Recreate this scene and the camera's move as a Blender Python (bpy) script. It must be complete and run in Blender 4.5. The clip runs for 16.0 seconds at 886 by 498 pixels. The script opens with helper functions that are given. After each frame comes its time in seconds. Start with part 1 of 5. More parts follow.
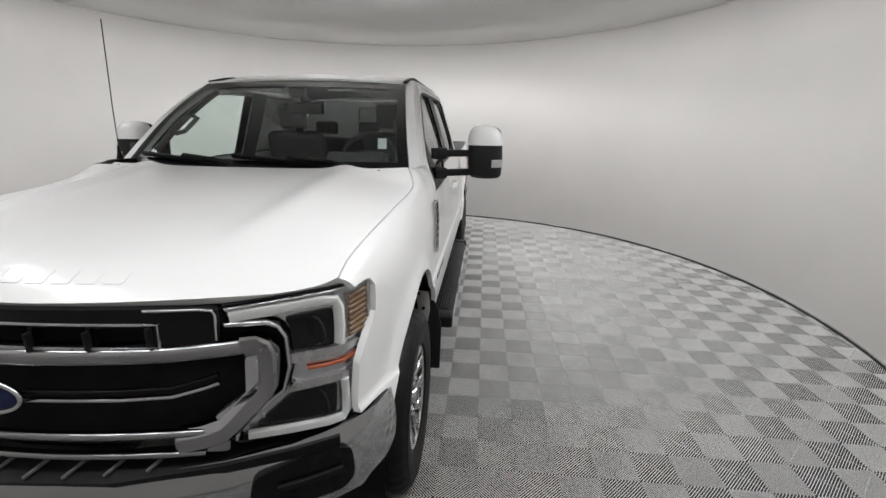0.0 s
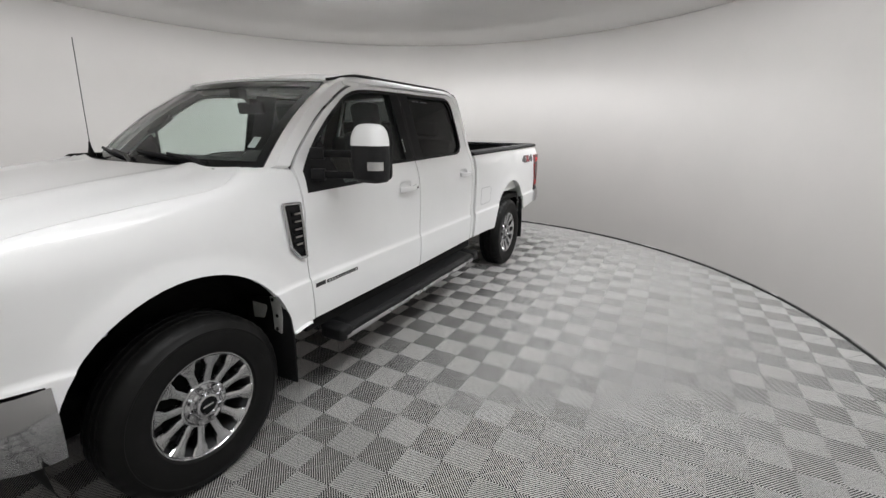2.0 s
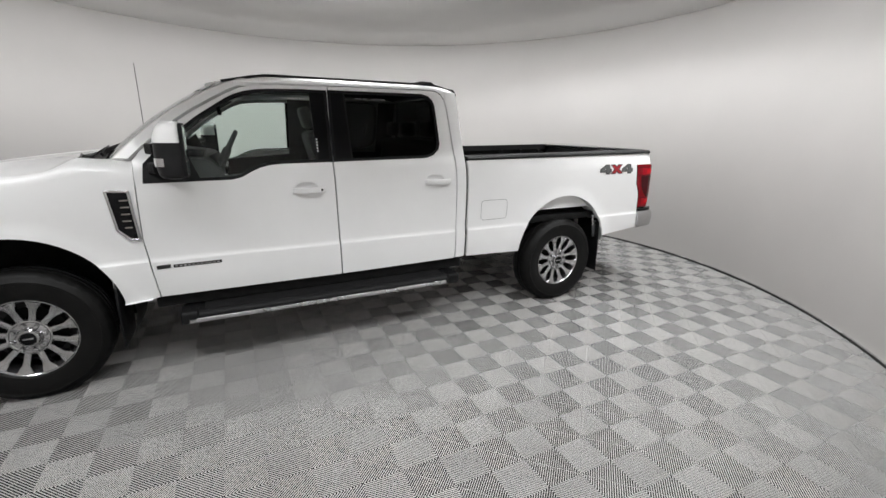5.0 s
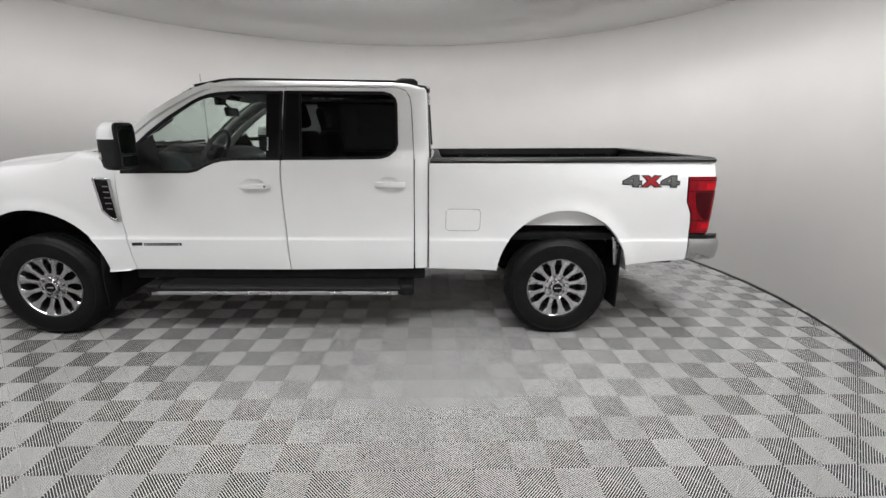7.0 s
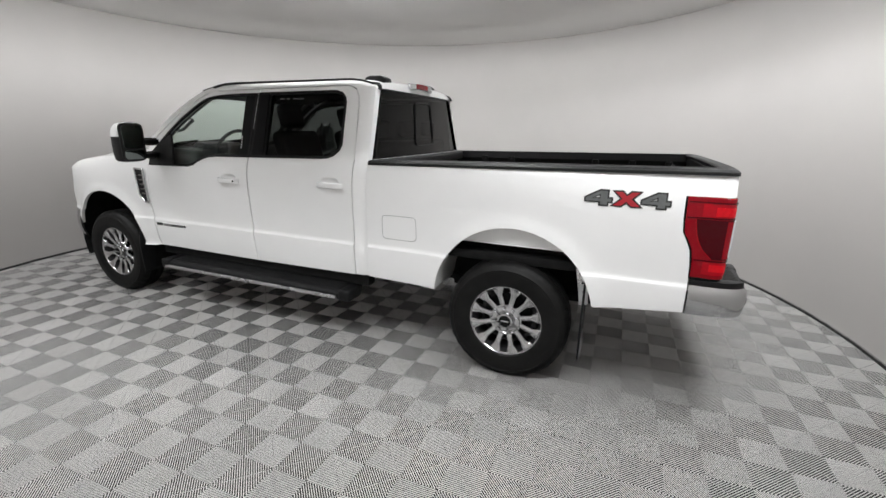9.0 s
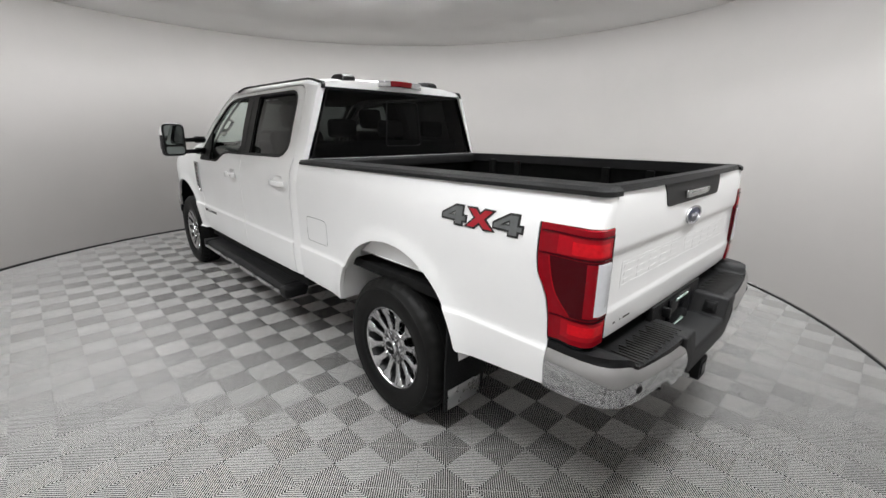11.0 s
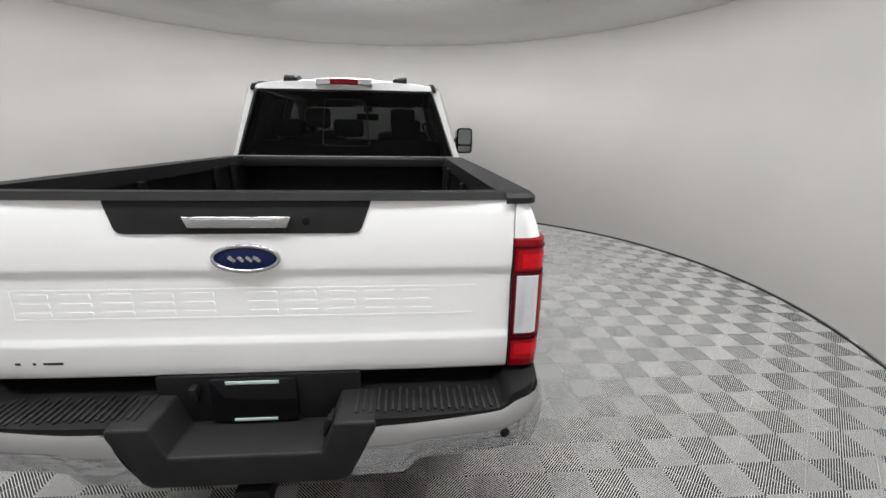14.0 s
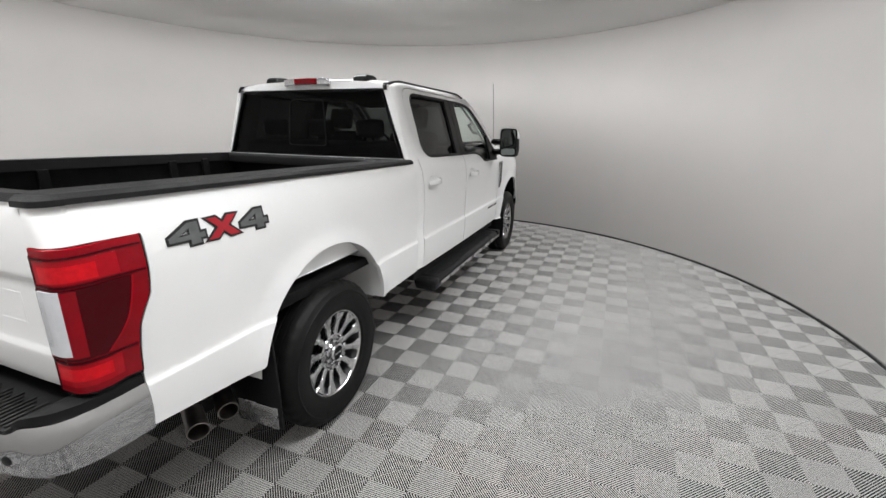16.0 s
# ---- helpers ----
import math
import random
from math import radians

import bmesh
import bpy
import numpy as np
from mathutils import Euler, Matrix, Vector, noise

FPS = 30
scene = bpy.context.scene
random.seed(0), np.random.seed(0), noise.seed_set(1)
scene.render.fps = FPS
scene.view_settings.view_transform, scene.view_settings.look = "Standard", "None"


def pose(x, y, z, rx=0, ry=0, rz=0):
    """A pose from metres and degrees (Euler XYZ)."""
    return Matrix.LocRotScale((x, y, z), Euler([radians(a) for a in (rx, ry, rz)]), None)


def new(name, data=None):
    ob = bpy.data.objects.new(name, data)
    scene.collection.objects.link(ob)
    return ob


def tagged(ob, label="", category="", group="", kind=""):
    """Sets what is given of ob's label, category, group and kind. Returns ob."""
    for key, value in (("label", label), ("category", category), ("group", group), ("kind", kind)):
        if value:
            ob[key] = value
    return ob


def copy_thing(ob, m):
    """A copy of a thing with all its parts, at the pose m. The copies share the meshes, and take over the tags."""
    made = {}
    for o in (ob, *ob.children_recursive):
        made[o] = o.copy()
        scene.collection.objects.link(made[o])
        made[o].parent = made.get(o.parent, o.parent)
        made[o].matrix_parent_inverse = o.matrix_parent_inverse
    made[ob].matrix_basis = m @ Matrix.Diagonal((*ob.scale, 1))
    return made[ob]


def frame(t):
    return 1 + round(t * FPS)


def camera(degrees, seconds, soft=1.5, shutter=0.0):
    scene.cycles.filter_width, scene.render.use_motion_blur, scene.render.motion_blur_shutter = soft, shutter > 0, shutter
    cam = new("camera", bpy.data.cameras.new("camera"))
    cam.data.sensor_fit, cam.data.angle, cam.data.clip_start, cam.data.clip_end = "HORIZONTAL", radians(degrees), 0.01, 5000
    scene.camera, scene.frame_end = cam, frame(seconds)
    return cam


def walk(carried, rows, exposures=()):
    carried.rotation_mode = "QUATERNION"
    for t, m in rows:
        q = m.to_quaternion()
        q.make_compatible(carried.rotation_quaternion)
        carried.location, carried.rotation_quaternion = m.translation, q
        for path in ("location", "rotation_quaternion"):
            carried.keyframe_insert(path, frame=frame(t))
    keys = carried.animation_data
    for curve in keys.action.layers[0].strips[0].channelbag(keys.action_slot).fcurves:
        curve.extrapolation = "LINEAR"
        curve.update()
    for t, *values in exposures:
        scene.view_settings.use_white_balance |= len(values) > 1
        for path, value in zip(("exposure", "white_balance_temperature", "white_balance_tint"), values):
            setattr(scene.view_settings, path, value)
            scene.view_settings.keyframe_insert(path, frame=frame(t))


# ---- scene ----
# ================= camera and its walk =================
cam = camera(91.96, 16.0, soft=1.5)
# seconds and the bearing of the camera's radius round the middle of the booth
ORBIT = [(0, 16.6), (.5, 22.03), (1, 27.28), (1.5, 33.02), (2, 39.04), (2.5, 45.04), (3, 50.86), (3.5, 57.07), (4, 63.18),
         (6.5, 93.1), (7, 99.19), (7.5, 105.38), (8, 111.27), (8.5, 117.42),
         (11, 147.34), (11.5, 153.82), (12, 160.45), (12.5, 166.86), (13, 173.34), (13.5, 179.93), (14, 186.73), (14.5, 193.42),
         (15, 199.95), (15.5, 206.53), (16, 212.92)]
R_CAM, H_CAM, AIM, TILT, LEAN = 4.283, 1.655, -11.073, -15.665, -0.733
walk(cam, [(t, pose(R_CAM * math.sin(radians(b)), -R_CAM * math.cos(radians(b)), H_CAM, 90 + TILT, LEAN, b + AIM)) for t, b in ORBIT],
     exposures=[(0.0, 0.0), (16.0, 0.0)])

# ================= world and lamps =================
R_WALL, H_ROOM = 4.335, 3.11
world = bpy.data.worlds.new("booth_world")
world.use_nodes = True
world.node_tree.nodes["Background"].inputs["Strength"].default_value = 0.0
scene.world = world
# rings of lamps added under the ceiling, without fixtures, to light truck and walls: wall washers, downlights round the
# truck, a small ring over the cab and a few over its back.
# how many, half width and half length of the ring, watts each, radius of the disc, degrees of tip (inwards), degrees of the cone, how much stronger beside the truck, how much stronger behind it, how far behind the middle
ADDED_LAMP_RINGS = ((48, 3.0, 3.0, 2.6, 0.16, -60, 102, 0.0, 0.0, 0.0), (40, 3.1, 3.65, 7.5, 0.20, 0, 110, 0.5, 0.28, 0.0), (4, 0.2, 0.2, 11.0, 0.18, 0, 82, 0.0, 0.0, 0.0),
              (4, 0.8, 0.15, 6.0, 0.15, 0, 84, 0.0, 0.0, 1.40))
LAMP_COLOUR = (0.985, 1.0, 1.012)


# ================= materials =================
def material(name, colour, rough=0.5, metal=0.0, coat=0.0, vary=0.0, scale=6.0, bump=0.0, bump_scale=400.0, spec=0.5, piece=0.0, wear=0.0, coat_rough=0.04):
    m = bpy.data.materials.new(name)
    m.use_nodes = True
    nt = m.node_tree
    b = nt.nodes["Principled BSDF"]
    b.inputs["Base Color"].default_value = (*colour, 1)
    b.inputs["Roughness"].default_value = rough
    b.inputs["Metallic"].default_value = metal
    b.inputs["Coat Weight"].default_value = coat
    b.inputs["Coat Roughness"].default_value = coat_rough
    b.inputs["Specular IOR Level"].default_value = spec
    geo = nt.nodes.new("ShaderNodeTexCoord")
    if vary or wear or piece:
        n1 = nt.nodes.new("ShaderNodeTexNoise")
        n1.inputs["Scale"].default_value = scale
        n1.inputs["Detail"].default_value = 6
        n1.inputs["Roughness"].default_value = 0.6
        nt.links.new(geo.outputs["Object"], n1.inputs["Vector"])
        r1 = nt.nodes.new("ShaderNodeMapRange")
        r1.inputs["To Min"].default_value = 1 - vary
        r1.inputs["To Max"].default_value = 1 + vary
        r1.inputs["From Min"].default_value, r1.inputs["From Max"].default_value = 0.3, 0.7
        nt.links.new(n1.outputs["Fac"], r1.inputs["Value"])
        value = r1.outputs["Result"]
        if piece:
            oi = nt.nodes.new("ShaderNodeObjectInfo")
            r2 = nt.nodes.new("ShaderNodeMapRange")
            r2.inputs["To Min"].default_value = 1 - piece
            r2.inputs["To Max"].default_value = 1 + piece
            nt.links.new(oi.outputs["Random"], r2.inputs["Value"])
            mu = nt.nodes.new("ShaderNodeMath")
            mu.operation = "MULTIPLY"
            nt.links.new(value, mu.inputs[0])
            nt.links.new(r2.outputs["Result"], mu.inputs[1])
            value = mu.outputs[0]
        mix = nt.nodes.new("ShaderNodeVectorMath")
        mix.operation = "SCALE"
        mix.inputs[0].default_value = colour
        nt.links.new(value, mix.inputs["Scale"])
        nt.links.new(mix.outputs["Vector"], b.inputs["Base Color"])
        if wear:
            r3 = nt.nodes.new("ShaderNodeMapRange")
            r3.inputs["To Min"].default_value = max(0.02, rough - wear)
            r3.inputs["To Max"].default_value = rough + wear
            r3.inputs["From Min"].default_value, r3.inputs["From Max"].default_value = 0.3, 0.7
            nt.links.new(n1.outputs["Fac"], r3.inputs["Value"])
            nt.links.new(r3.outputs["Result"], b.inputs["Roughness"])
    if bump:
        n2 = nt.nodes.new("ShaderNodeTexNoise")
        n2.inputs["Scale"].default_value = bump_scale
        n2.inputs["Detail"].default_value = 3
        nt.links.new(geo.outputs["Object"], n2.inputs["Vector"])
        bp = nt.nodes.new("ShaderNodeBump")
        bp.inputs["Strength"].default_value = bump
        bp.inputs["Distance"].default_value = 0.002
        nt.links.new(n2.outputs["Fac"], bp.inputs["Height"])
        nt.links.new(bp.outputs["Normal"], b.inputs["Normal"])
    return m


def pane_material(name, tint, ior=1.5):
    """A thin pane: it lets tinted light straight through and mirrors a little."""
    m = bpy.data.materials.new(name)
    m.use_nodes = True
    nt = m.node_tree
    nt.nodes.remove(nt.nodes["Principled BSDF"])
    tr = nt.nodes.new("ShaderNodeBsdfTransparent")
    tr.inputs["Color"].default_value = (*tint, 1)
    gl = nt.nodes.new("ShaderNodeBsdfGlossy")
    gl.inputs["Roughness"].default_value = 0.0
    lw = nt.nodes.new("ShaderNodeLayerWeight")
    lw.inputs["Blend"].default_value = 0.5
    pw = nt.nodes.new("ShaderNodeMath")
    pw.operation = "POWER"
    pw.inputs[1].default_value = 5.0
    ma = nt.nodes.new("ShaderNodeMath")
    ma.operation = "MULTIPLY_ADD"
    f0 = ((ior - 1) / (ior + 1)) ** 2
    ma.inputs[1].default_value, ma.inputs[2].default_value = 1 - f0, f0
    nt.links.new(lw.outputs["Facing"], pw.inputs[0])
    nt.links.new(pw.outputs[0], ma.inputs[0])
    mx = nt.nodes.new("ShaderNodeMixShader")
    nt.links.new(ma.outputs[0], mx.inputs["Fac"])
    nt.links.new(tr.outputs["BSDF"], mx.inputs[1])
    nt.links.new(gl.outputs["BSDF"], mx.inputs[2])
    nt.links.new(mx.outputs["Shader"], nt.nodes["Material Output"].inputs["Surface"])
    return m


WHITE = material("white_paint", (0.88, 0.88, 0.877), 0.4, coat=0.65, coat_rough=0.1, vary=0.012, scale=3, bump=0.02, bump_scale=900)
CHROME = material("chrome", (0.58, 0.58, 0.59), 0.11, 1.0, vary=0.03, scale=5, wear=0.02)
# Chrome with the dark surroundings it would mirror put into its colour.
GRILLECHROME = material("dimmed_grille_chrome", (0.36, 0.36, 0.37), 0.12, 1.0, vary=0.06, scale=6, wear=0.04)
SATIN = material("brushed_aluminium", (0.62, 0.62, 0.63), 0.28, 1.0, vary=0.04, scale=6, wear=0.05)
STEEL = material("dull_steel", (0.30, 0.28, 0.26), 0.4, 1.0, vary=0.15, scale=20, wear=0.1)
# Its pale colour makes up for the little light inside the wheel arch.
PLATEMETAL = material("pale_plate_metal", (0.50, 0.50, 0.49), 0.5, 0.25, vary=0.12, scale=40, wear=0.1)
ALLOY = material("bright_alloy", (0.64, 0.64, 0.65), 0.15, 1.0, vary=0.06, scale=18, wear=0.06)
POCKET = material("dark_wheel_barrel", (0.012, 0.012, 0.013), 0.45, vary=0.3, scale=20)
RUBBER = material("tyre_rubber", (0.006, 0.0059, 0.0057), 0.5, spec=0.2, vary=0.35, scale=9, bump=0.25, bump_scale=180)
PLASTIC = material("black_grained_plastic", (0.008, 0.008, 0.0085), 0.5, spec=0.2, vary=0.25, scale=8, bump=0.35, bump_scale=700, wear=0.08)
GREYPLASTIC = material("charcoal_plastic", (0.014, 0.014, 0.0145), 0.5, spec=0.22, vary=0.2, scale=10, bump=0.4, bump_scale=600)
GLOSS = material("gloss_black", (0.005, 0.005, 0.006), 0.06, spec=0.22, vary=0.2, scale=10)
PIANO = material("black_pillar_film", (0.004, 0.004, 0.0045), 0.35, spec=0.1, vary=0.1, scale=8)
UNDER = material("chassis_black", (0.008, 0.008, 0.008), 0.8, spec=0.2, vary=0.4, scale=12, bump=0.3, bump_scale=120)
WORN = material("worn_step_plastic", (0.015, 0.0145, 0.014), 0.5, spec=0.3, vary=0.6, scale=30, bump=0.3, bump_scale=300)
LINER = material("spray_in_bedliner", (0.005, 0.005, 0.005), 0.5, spec=0.12, vary=0.3, scale=14, bump=0.8, bump_scale=260)
LEATHER = material("dark_grey_leather", (0.085, 0.086, 0.088), 0.5, spec=0.3, vary=0.2, scale=12, bump=0.3, bump_scale=300)
GREYTRIM = material("mid_grey_pillar_trim", (0.14, 0.14, 0.145), 0.8, vary=0.08, scale=20, bump=0.2, bump_scale=600)
HEADLINER = material("light_grey_headliner", (0.36, 0.36, 0.35), 0.9, vary=0.06, scale=30, bump=0.2, bump_scale=800)
REDLENS = material("red_lens", (0.235, 0.0006, 0.006), 0.12, spec=0.2, coat=0.2, vary=0.08, scale=20)
BRIGHTRED = material("bright_red_lens", (0.60, 0.003, 0.010), 0.2, spec=0.2, coat=0.2, vary=0.15, scale=50)
MIDRED = material("inner_red_lens", (0.37, 0.0012, 0.008), 0.16, spec=0.2, coat=0.2, vary=0.1, scale=40)
DARKRED = material("smoked_red_lens", (0.055, 0.0004, 0.003), 0.1, spec=0.15, coat=0.12, vary=0.05, scale=8)
MILK = material("clear_ribbed_lens", (0.66, 0.67, 0.70), 0.2, coat=0.5, vary=0.05, scale=40)
GUIDE = material("frosted_light_guide", (0.74, 0.76, 0.75), 0.25, coat=0.6, vary=0.04, scale=30)
AMBER = material("amber_lens", (0.26, 0.14, 0.06), 0.2, coat=1.0, vary=0.15, scale=60)
ORANGE = material("orange_marker", (0.5, 0.1, 0.03), 0.25, coat=1.0, vary=0.1, scale=40)
REFLECTOR = material("lamp_reflector", (0.62, 0.62, 0.64), 0.2, 0.9, vary=0.12, scale=20, wear=0.1)
BLUE = material("blue_enamel", (0.006, 0.012, 0.06), 0.2, spec=0.3, vary=0.1, scale=40)
RED = material("red_decal", (0.36, 0.01, 0.02), 0.4, vary=0.06, scale=30)
DECAL = material("grey_decal", (0.11, 0.115, 0.115), 0.45, vary=0.15, scale=30)
BLACKDECAL = material("black_decal", (0.015, 0.015, 0.015), 0.4, vary=0.1, scale=30)
PAPER = material("pale_sticker", (0.7, 0.72, 0.72), 0.6, vary=0.1, scale=80)
MINT = material("pale_green_print", (0.5, 0.62, 0.57), 0.5, vary=0.1, scale=60)
MIRROR = material("mirror_glass", (0.20, 0.225, 0.22), 0.02, 1.0)
CLEAR = pane_material("clear_green_glass", (0.86, 0.93, 0.90), 1.50)
TINT = pane_material("privacy_glass", (0.062, 0.066, 0.065), 1.19)
LENS = pane_material("clear_lamp_cover", (0.95, 0.95, 0.95), 1.3)
WALLPAINT = material("matt_off_white_wall", (0.412, 0.396, 0.382), 0.85, vary=0.03, scale=0.9, bump=0.08, bump_scale=120, spec=0.3)
CEILPAINT = material("matt_white_ceiling", (0.63, 0.616, 0.605), 0.9, vary=0.03, scale=0.8, bump=0.06, bump_scale=120, spec=0.2)
TILE = material("grey_ribbed_polypropylene", (0.59, 0.582, 0.568), 0.45, spec=0.3, vary=0.06, scale=2.5, piece=0.06, wear=0.1)
TILEGAP = material("dark_subfloor", (0.014, 0.014, 0.014), 0.9, vary=0.3, scale=3)
LIP = material("polished_metal_lip", (0.55, 0.55, 0.55), 0.2, 1.0, vary=0.35, scale=1.3, wear=0.12)
TRIM = material("plain_black_trim", (0.012, 0.012, 0.012), 0.6, vary=0.3, scale=10)


# ================= mesh helpers =================
def pchip(xs, ys):
    """A smooth curve through the given points that does not overshoot."""
    xs, ys = np.array(xs, float), np.array(ys, float)
    h, d = np.diff(xs), np.diff(ys) / np.diff(xs)
    m = np.zeros(len(xs))
    for i in range(1, len(xs) - 1):
        if d[i - 1] * d[i] > 0:
            w1, w2 = 2 * h[i] + h[i - 1], h[i] + 2 * h[i - 1]
            m[i] = (w1 + w2) / (w1 / d[i - 1] + w2 / d[i])
    m[0], m[-1] = d[0], d[-1]

    def f(x):
        x = min(max(x, xs[0]), xs[-1])
        i = min(max(int(np.searchsorted(xs, x)) - 1, 0), len(h) - 1)
        t = (x - xs[i]) / h[i]
        return float((1 + 2 * t) * (1 - t) ** 2 * ys[i] + t * (1 - t) ** 2 * h[i] * m[i] + t * t * (3 - 2 * t) * ys[i + 1] + t * t * (t - 1) * h[i] * m[i + 1])
    return f


def part(name, bm, mat, parent=None, label="", sharp=32):
    for f in bm.faces:
        f.smooth = True
    for e in bm.edges:
        if len(e.link_faces) == 2 and e.calc_face_angle(0) > radians(sharp):
            e.smooth = False
    me = bpy.data.meshes.new(name)
    bm.to_mesh(me)
    bm.free()
    me.materials.append(mat)
    ob = new(name, me)
    ob.parent = parent
    if label:
        tagged(ob, label)
    return ob


def mirrored(bm):
    other = bm.copy()
    for v in other.verts:
        v.co.x = -v.co.x
    bmesh.ops.reverse_faces(other, faces=other.faces)
    return other


def pair(name, bm, mat, parents, label="", sharp=32):
    """The same part on the driver's side and mirrored on the other."""
    if not isinstance(parents, (tuple, list)):
        parents = (parents, parents)
    other = mirrored(bm)
    return part(name, bm, mat, parents[0], label, sharp), part(name, other, mat, parents[1], label, sharp)


def sheet(loops, fn, step=(0.06, 0.06), depth=0.02, out=(1, 0, 0), lines=()):
    """A panel: an outline with holes in the plane, cut into a fine grid, laid on a curved surface, its edges turned in."""
    bm = bmesh.new()
    edges = []
    for loop in loops:
        vs = [bm.verts.new((u, v, 0)) for u, v in loop]
        edges += [bm.edges.new((vs[i], vs[(i + 1) % len(vs)])) for i in range(len(vs))]
    bmesh.ops.triangle_fill(bm, use_beauty=True, use_dissolve=False, edges=edges)
    for axis in (0, 1):
        lo, hi = min(v.co[axis] for v in bm.verts), max(v.co[axis] for v in bm.verts)
        n = int((hi - lo) / step[axis])
        for i in range(1, n + 1):
            co, no = [0, 0, 0], [0, 0, 0]
            co[axis], no[axis] = lo + (hi - lo) * i / (n + 1), 1
            bmesh.ops.bisect_plane(bm, geom=bm.verts[:] + bm.edges[:] + bm.faces[:], dist=1e-5, plane_co=co, plane_no=no)
    for v in lines:
        bmesh.ops.bisect_plane(bm, geom=bm.verts[:] + bm.edges[:] + bm.faces[:], dist=1e-5, plane_co=(0, v, 0), plane_no=(0, 1, 0))
    bmesh.ops.join_triangles(bm, faces=bm.faces, angle_face_threshold=0.2, angle_shape_threshold=1.2)
    for v in bm.verts:
        v.co = Vector(fn(v.co.x, v.co.y))
    bm.normal_update()
    bmesh.ops.recalc_face_normals(bm, faces=bm.faces)
    if sum(f.normal.dot(Vector(out)) * f.calc_area() for f in bm.faces) < 0:
        bmesh.ops.reverse_faces(bm, faces=bm.faces)
    bm.normal_update()
    if depth:
        rim = [e for e in bm.edges if len(e.link_faces) == 1]
        normals = {v: v.normal.copy() for e in rim for v in e.verts}
        places = {tuple(v.co): n for v, n in normals.items()}
        made = bmesh.ops.extrude_edge_only(bm, edges=rim)["geom"]
        for v in made:
            if isinstance(v, bmesh.types.BMVert):
                v.co -= places.get(tuple(v.co), Vector(out)) * depth
        bm.normal_update()
    return bm


def loft(rows, closed=False, caps=False):
    """A skin over rows of points, all rows of one length."""
    bm = bmesh.new()
    grid = [[bm.verts.new(p) for p in row] for row in rows]
    n = len(rows[0])
    for a, b in zip(grid, grid[1:]):
        for i in range(n if closed else n - 1):
            j = (i + 1) % n
            bm.faces.new((a[i], a[j], b[j], b[i]))
    if caps:
        bm.faces.new(grid[0][::-1])
        bm.faces.new(grid[-1])
    bmesh.ops.recalc_face_normals(bm, faces=bm.faces)
    return bm


def facing(bm, out):
    """Turns an open skin so that it looks outwards."""
    bm.normal_update()
    if sum(f.normal.dot(Vector(out)) * f.calc_area() for f in bm.faces) < 0:
        bmesh.ops.reverse_faces(bm, faces=bm.faces)
    return bm


def thick(bm, depth):
    """Gives an open skin turned-in edges of that depth."""
    bm.normal_update()
    rim = [e for e in bm.edges if len(e.link_faces) == 1]
    places = {tuple(v.co): v.normal.copy() for e in rim for v in e.verts}
    for v in bmesh.ops.extrude_edge_only(bm, edges=rim)["geom"]:
        if isinstance(v, bmesh.types.BMVert):
            v.co -= places[tuple(v.co)] * depth
    bm.normal_update()
    return bm


def cuboid(x0, x1, y0, y1, z0, z1, bevel=0.006, segments=2):
    bm = bmesh.new()
    bmesh.ops.create_cube(bm, size=1)
    for v in bm.verts:
        v.co = Vector(((x0 + x1) / 2 + (x1 - x0) * v.co.x, (y0 + y1) / 2 + (y1 - y0) * v.co.y, (z0 + z1) / 2 + (z1 - z0) * v.co.z))
    if bevel:
        bmesh.ops.bevel(bm, geom=bm.edges[:], offset=bevel, segments=segments, profile=0.5, affect="EDGES")
    return bm


def prism(outline, a, b, axis=0, bevel=0.004, segments=2):
    """An outline in the two other axes, drawn out from a to b along the axis."""
    bm = bmesh.new()
    def put(u, v, w):
        return ((w, u, v), (u, w, v), (u, v, w))[axis]
    lo = [bm.verts.new(put(u, v, a)) for u, v in outline]
    hi = [bm.verts.new(put(u, v, b)) for u, v in outline]
    n = len(outline)
    bm.faces.new(lo[::-1])
    bm.faces.new(hi)
    for i in range(n):
        bm.faces.new((lo[i], lo[(i + 1) % n], hi[(i + 1) % n], hi[i]))
    bmesh.ops.recalc_face_normals(bm, faces=bm.faces)
    if bevel:
        bmesh.ops.bevel(bm, geom=bm.edges[:], offset=bevel, segments=segments, profile=0.5, affect="EDGES")
    return bm


def sweep(path, section, up=(0, 0, 1), closed=False):
    """A section (across, up) drawn along a path, with closed ends."""
    pts, up, rows = [Vector(p) for p in path], Vector(up), []
    for i, p in enumerate(pts):
        if closed:
            way = pts[(i + 1) % len(pts)] - pts[i - 1]
        else:
            way = pts[min(i + 1, len(pts) - 1)] - pts[max(i - 1, 0)]
        side = way.cross(up).normalized()
        top = side.cross(way).normalized()
        rows.append([p + side * a + top * b for a, b in section])
    if closed:
        rows.append(rows[0])
    bm = loft(rows, closed=True, caps=not closed)
    if closed:
        bmesh.ops.remove_doubles(bm, verts=bm.verts, dist=1e-5)
    return bm


def ring(r, n=10, sx=1.0, sy=1.0):
    return [(r * sx * math.cos(2 * math.pi * i / n), r * sy * math.sin(2 * math.pi * i / n)) for i in range(n)]


def rounded(a, b, r=0.3, n=3):
    """A rounded rectangle of half sizes a, b as a section."""
    r = min(a, b) * r
    pts = []
    for cx, cy, s in ((a - r, b - r, 0), (r - a, b - r, 90), (r - a, r - b, 180), (a - r, r - b, 270)):
        pts += [(cx + r * math.cos(radians(s + 90 * i / n)), cy + r * math.sin(radians(s + 90 * i / n))) for i in range(n + 1)]
    return pts


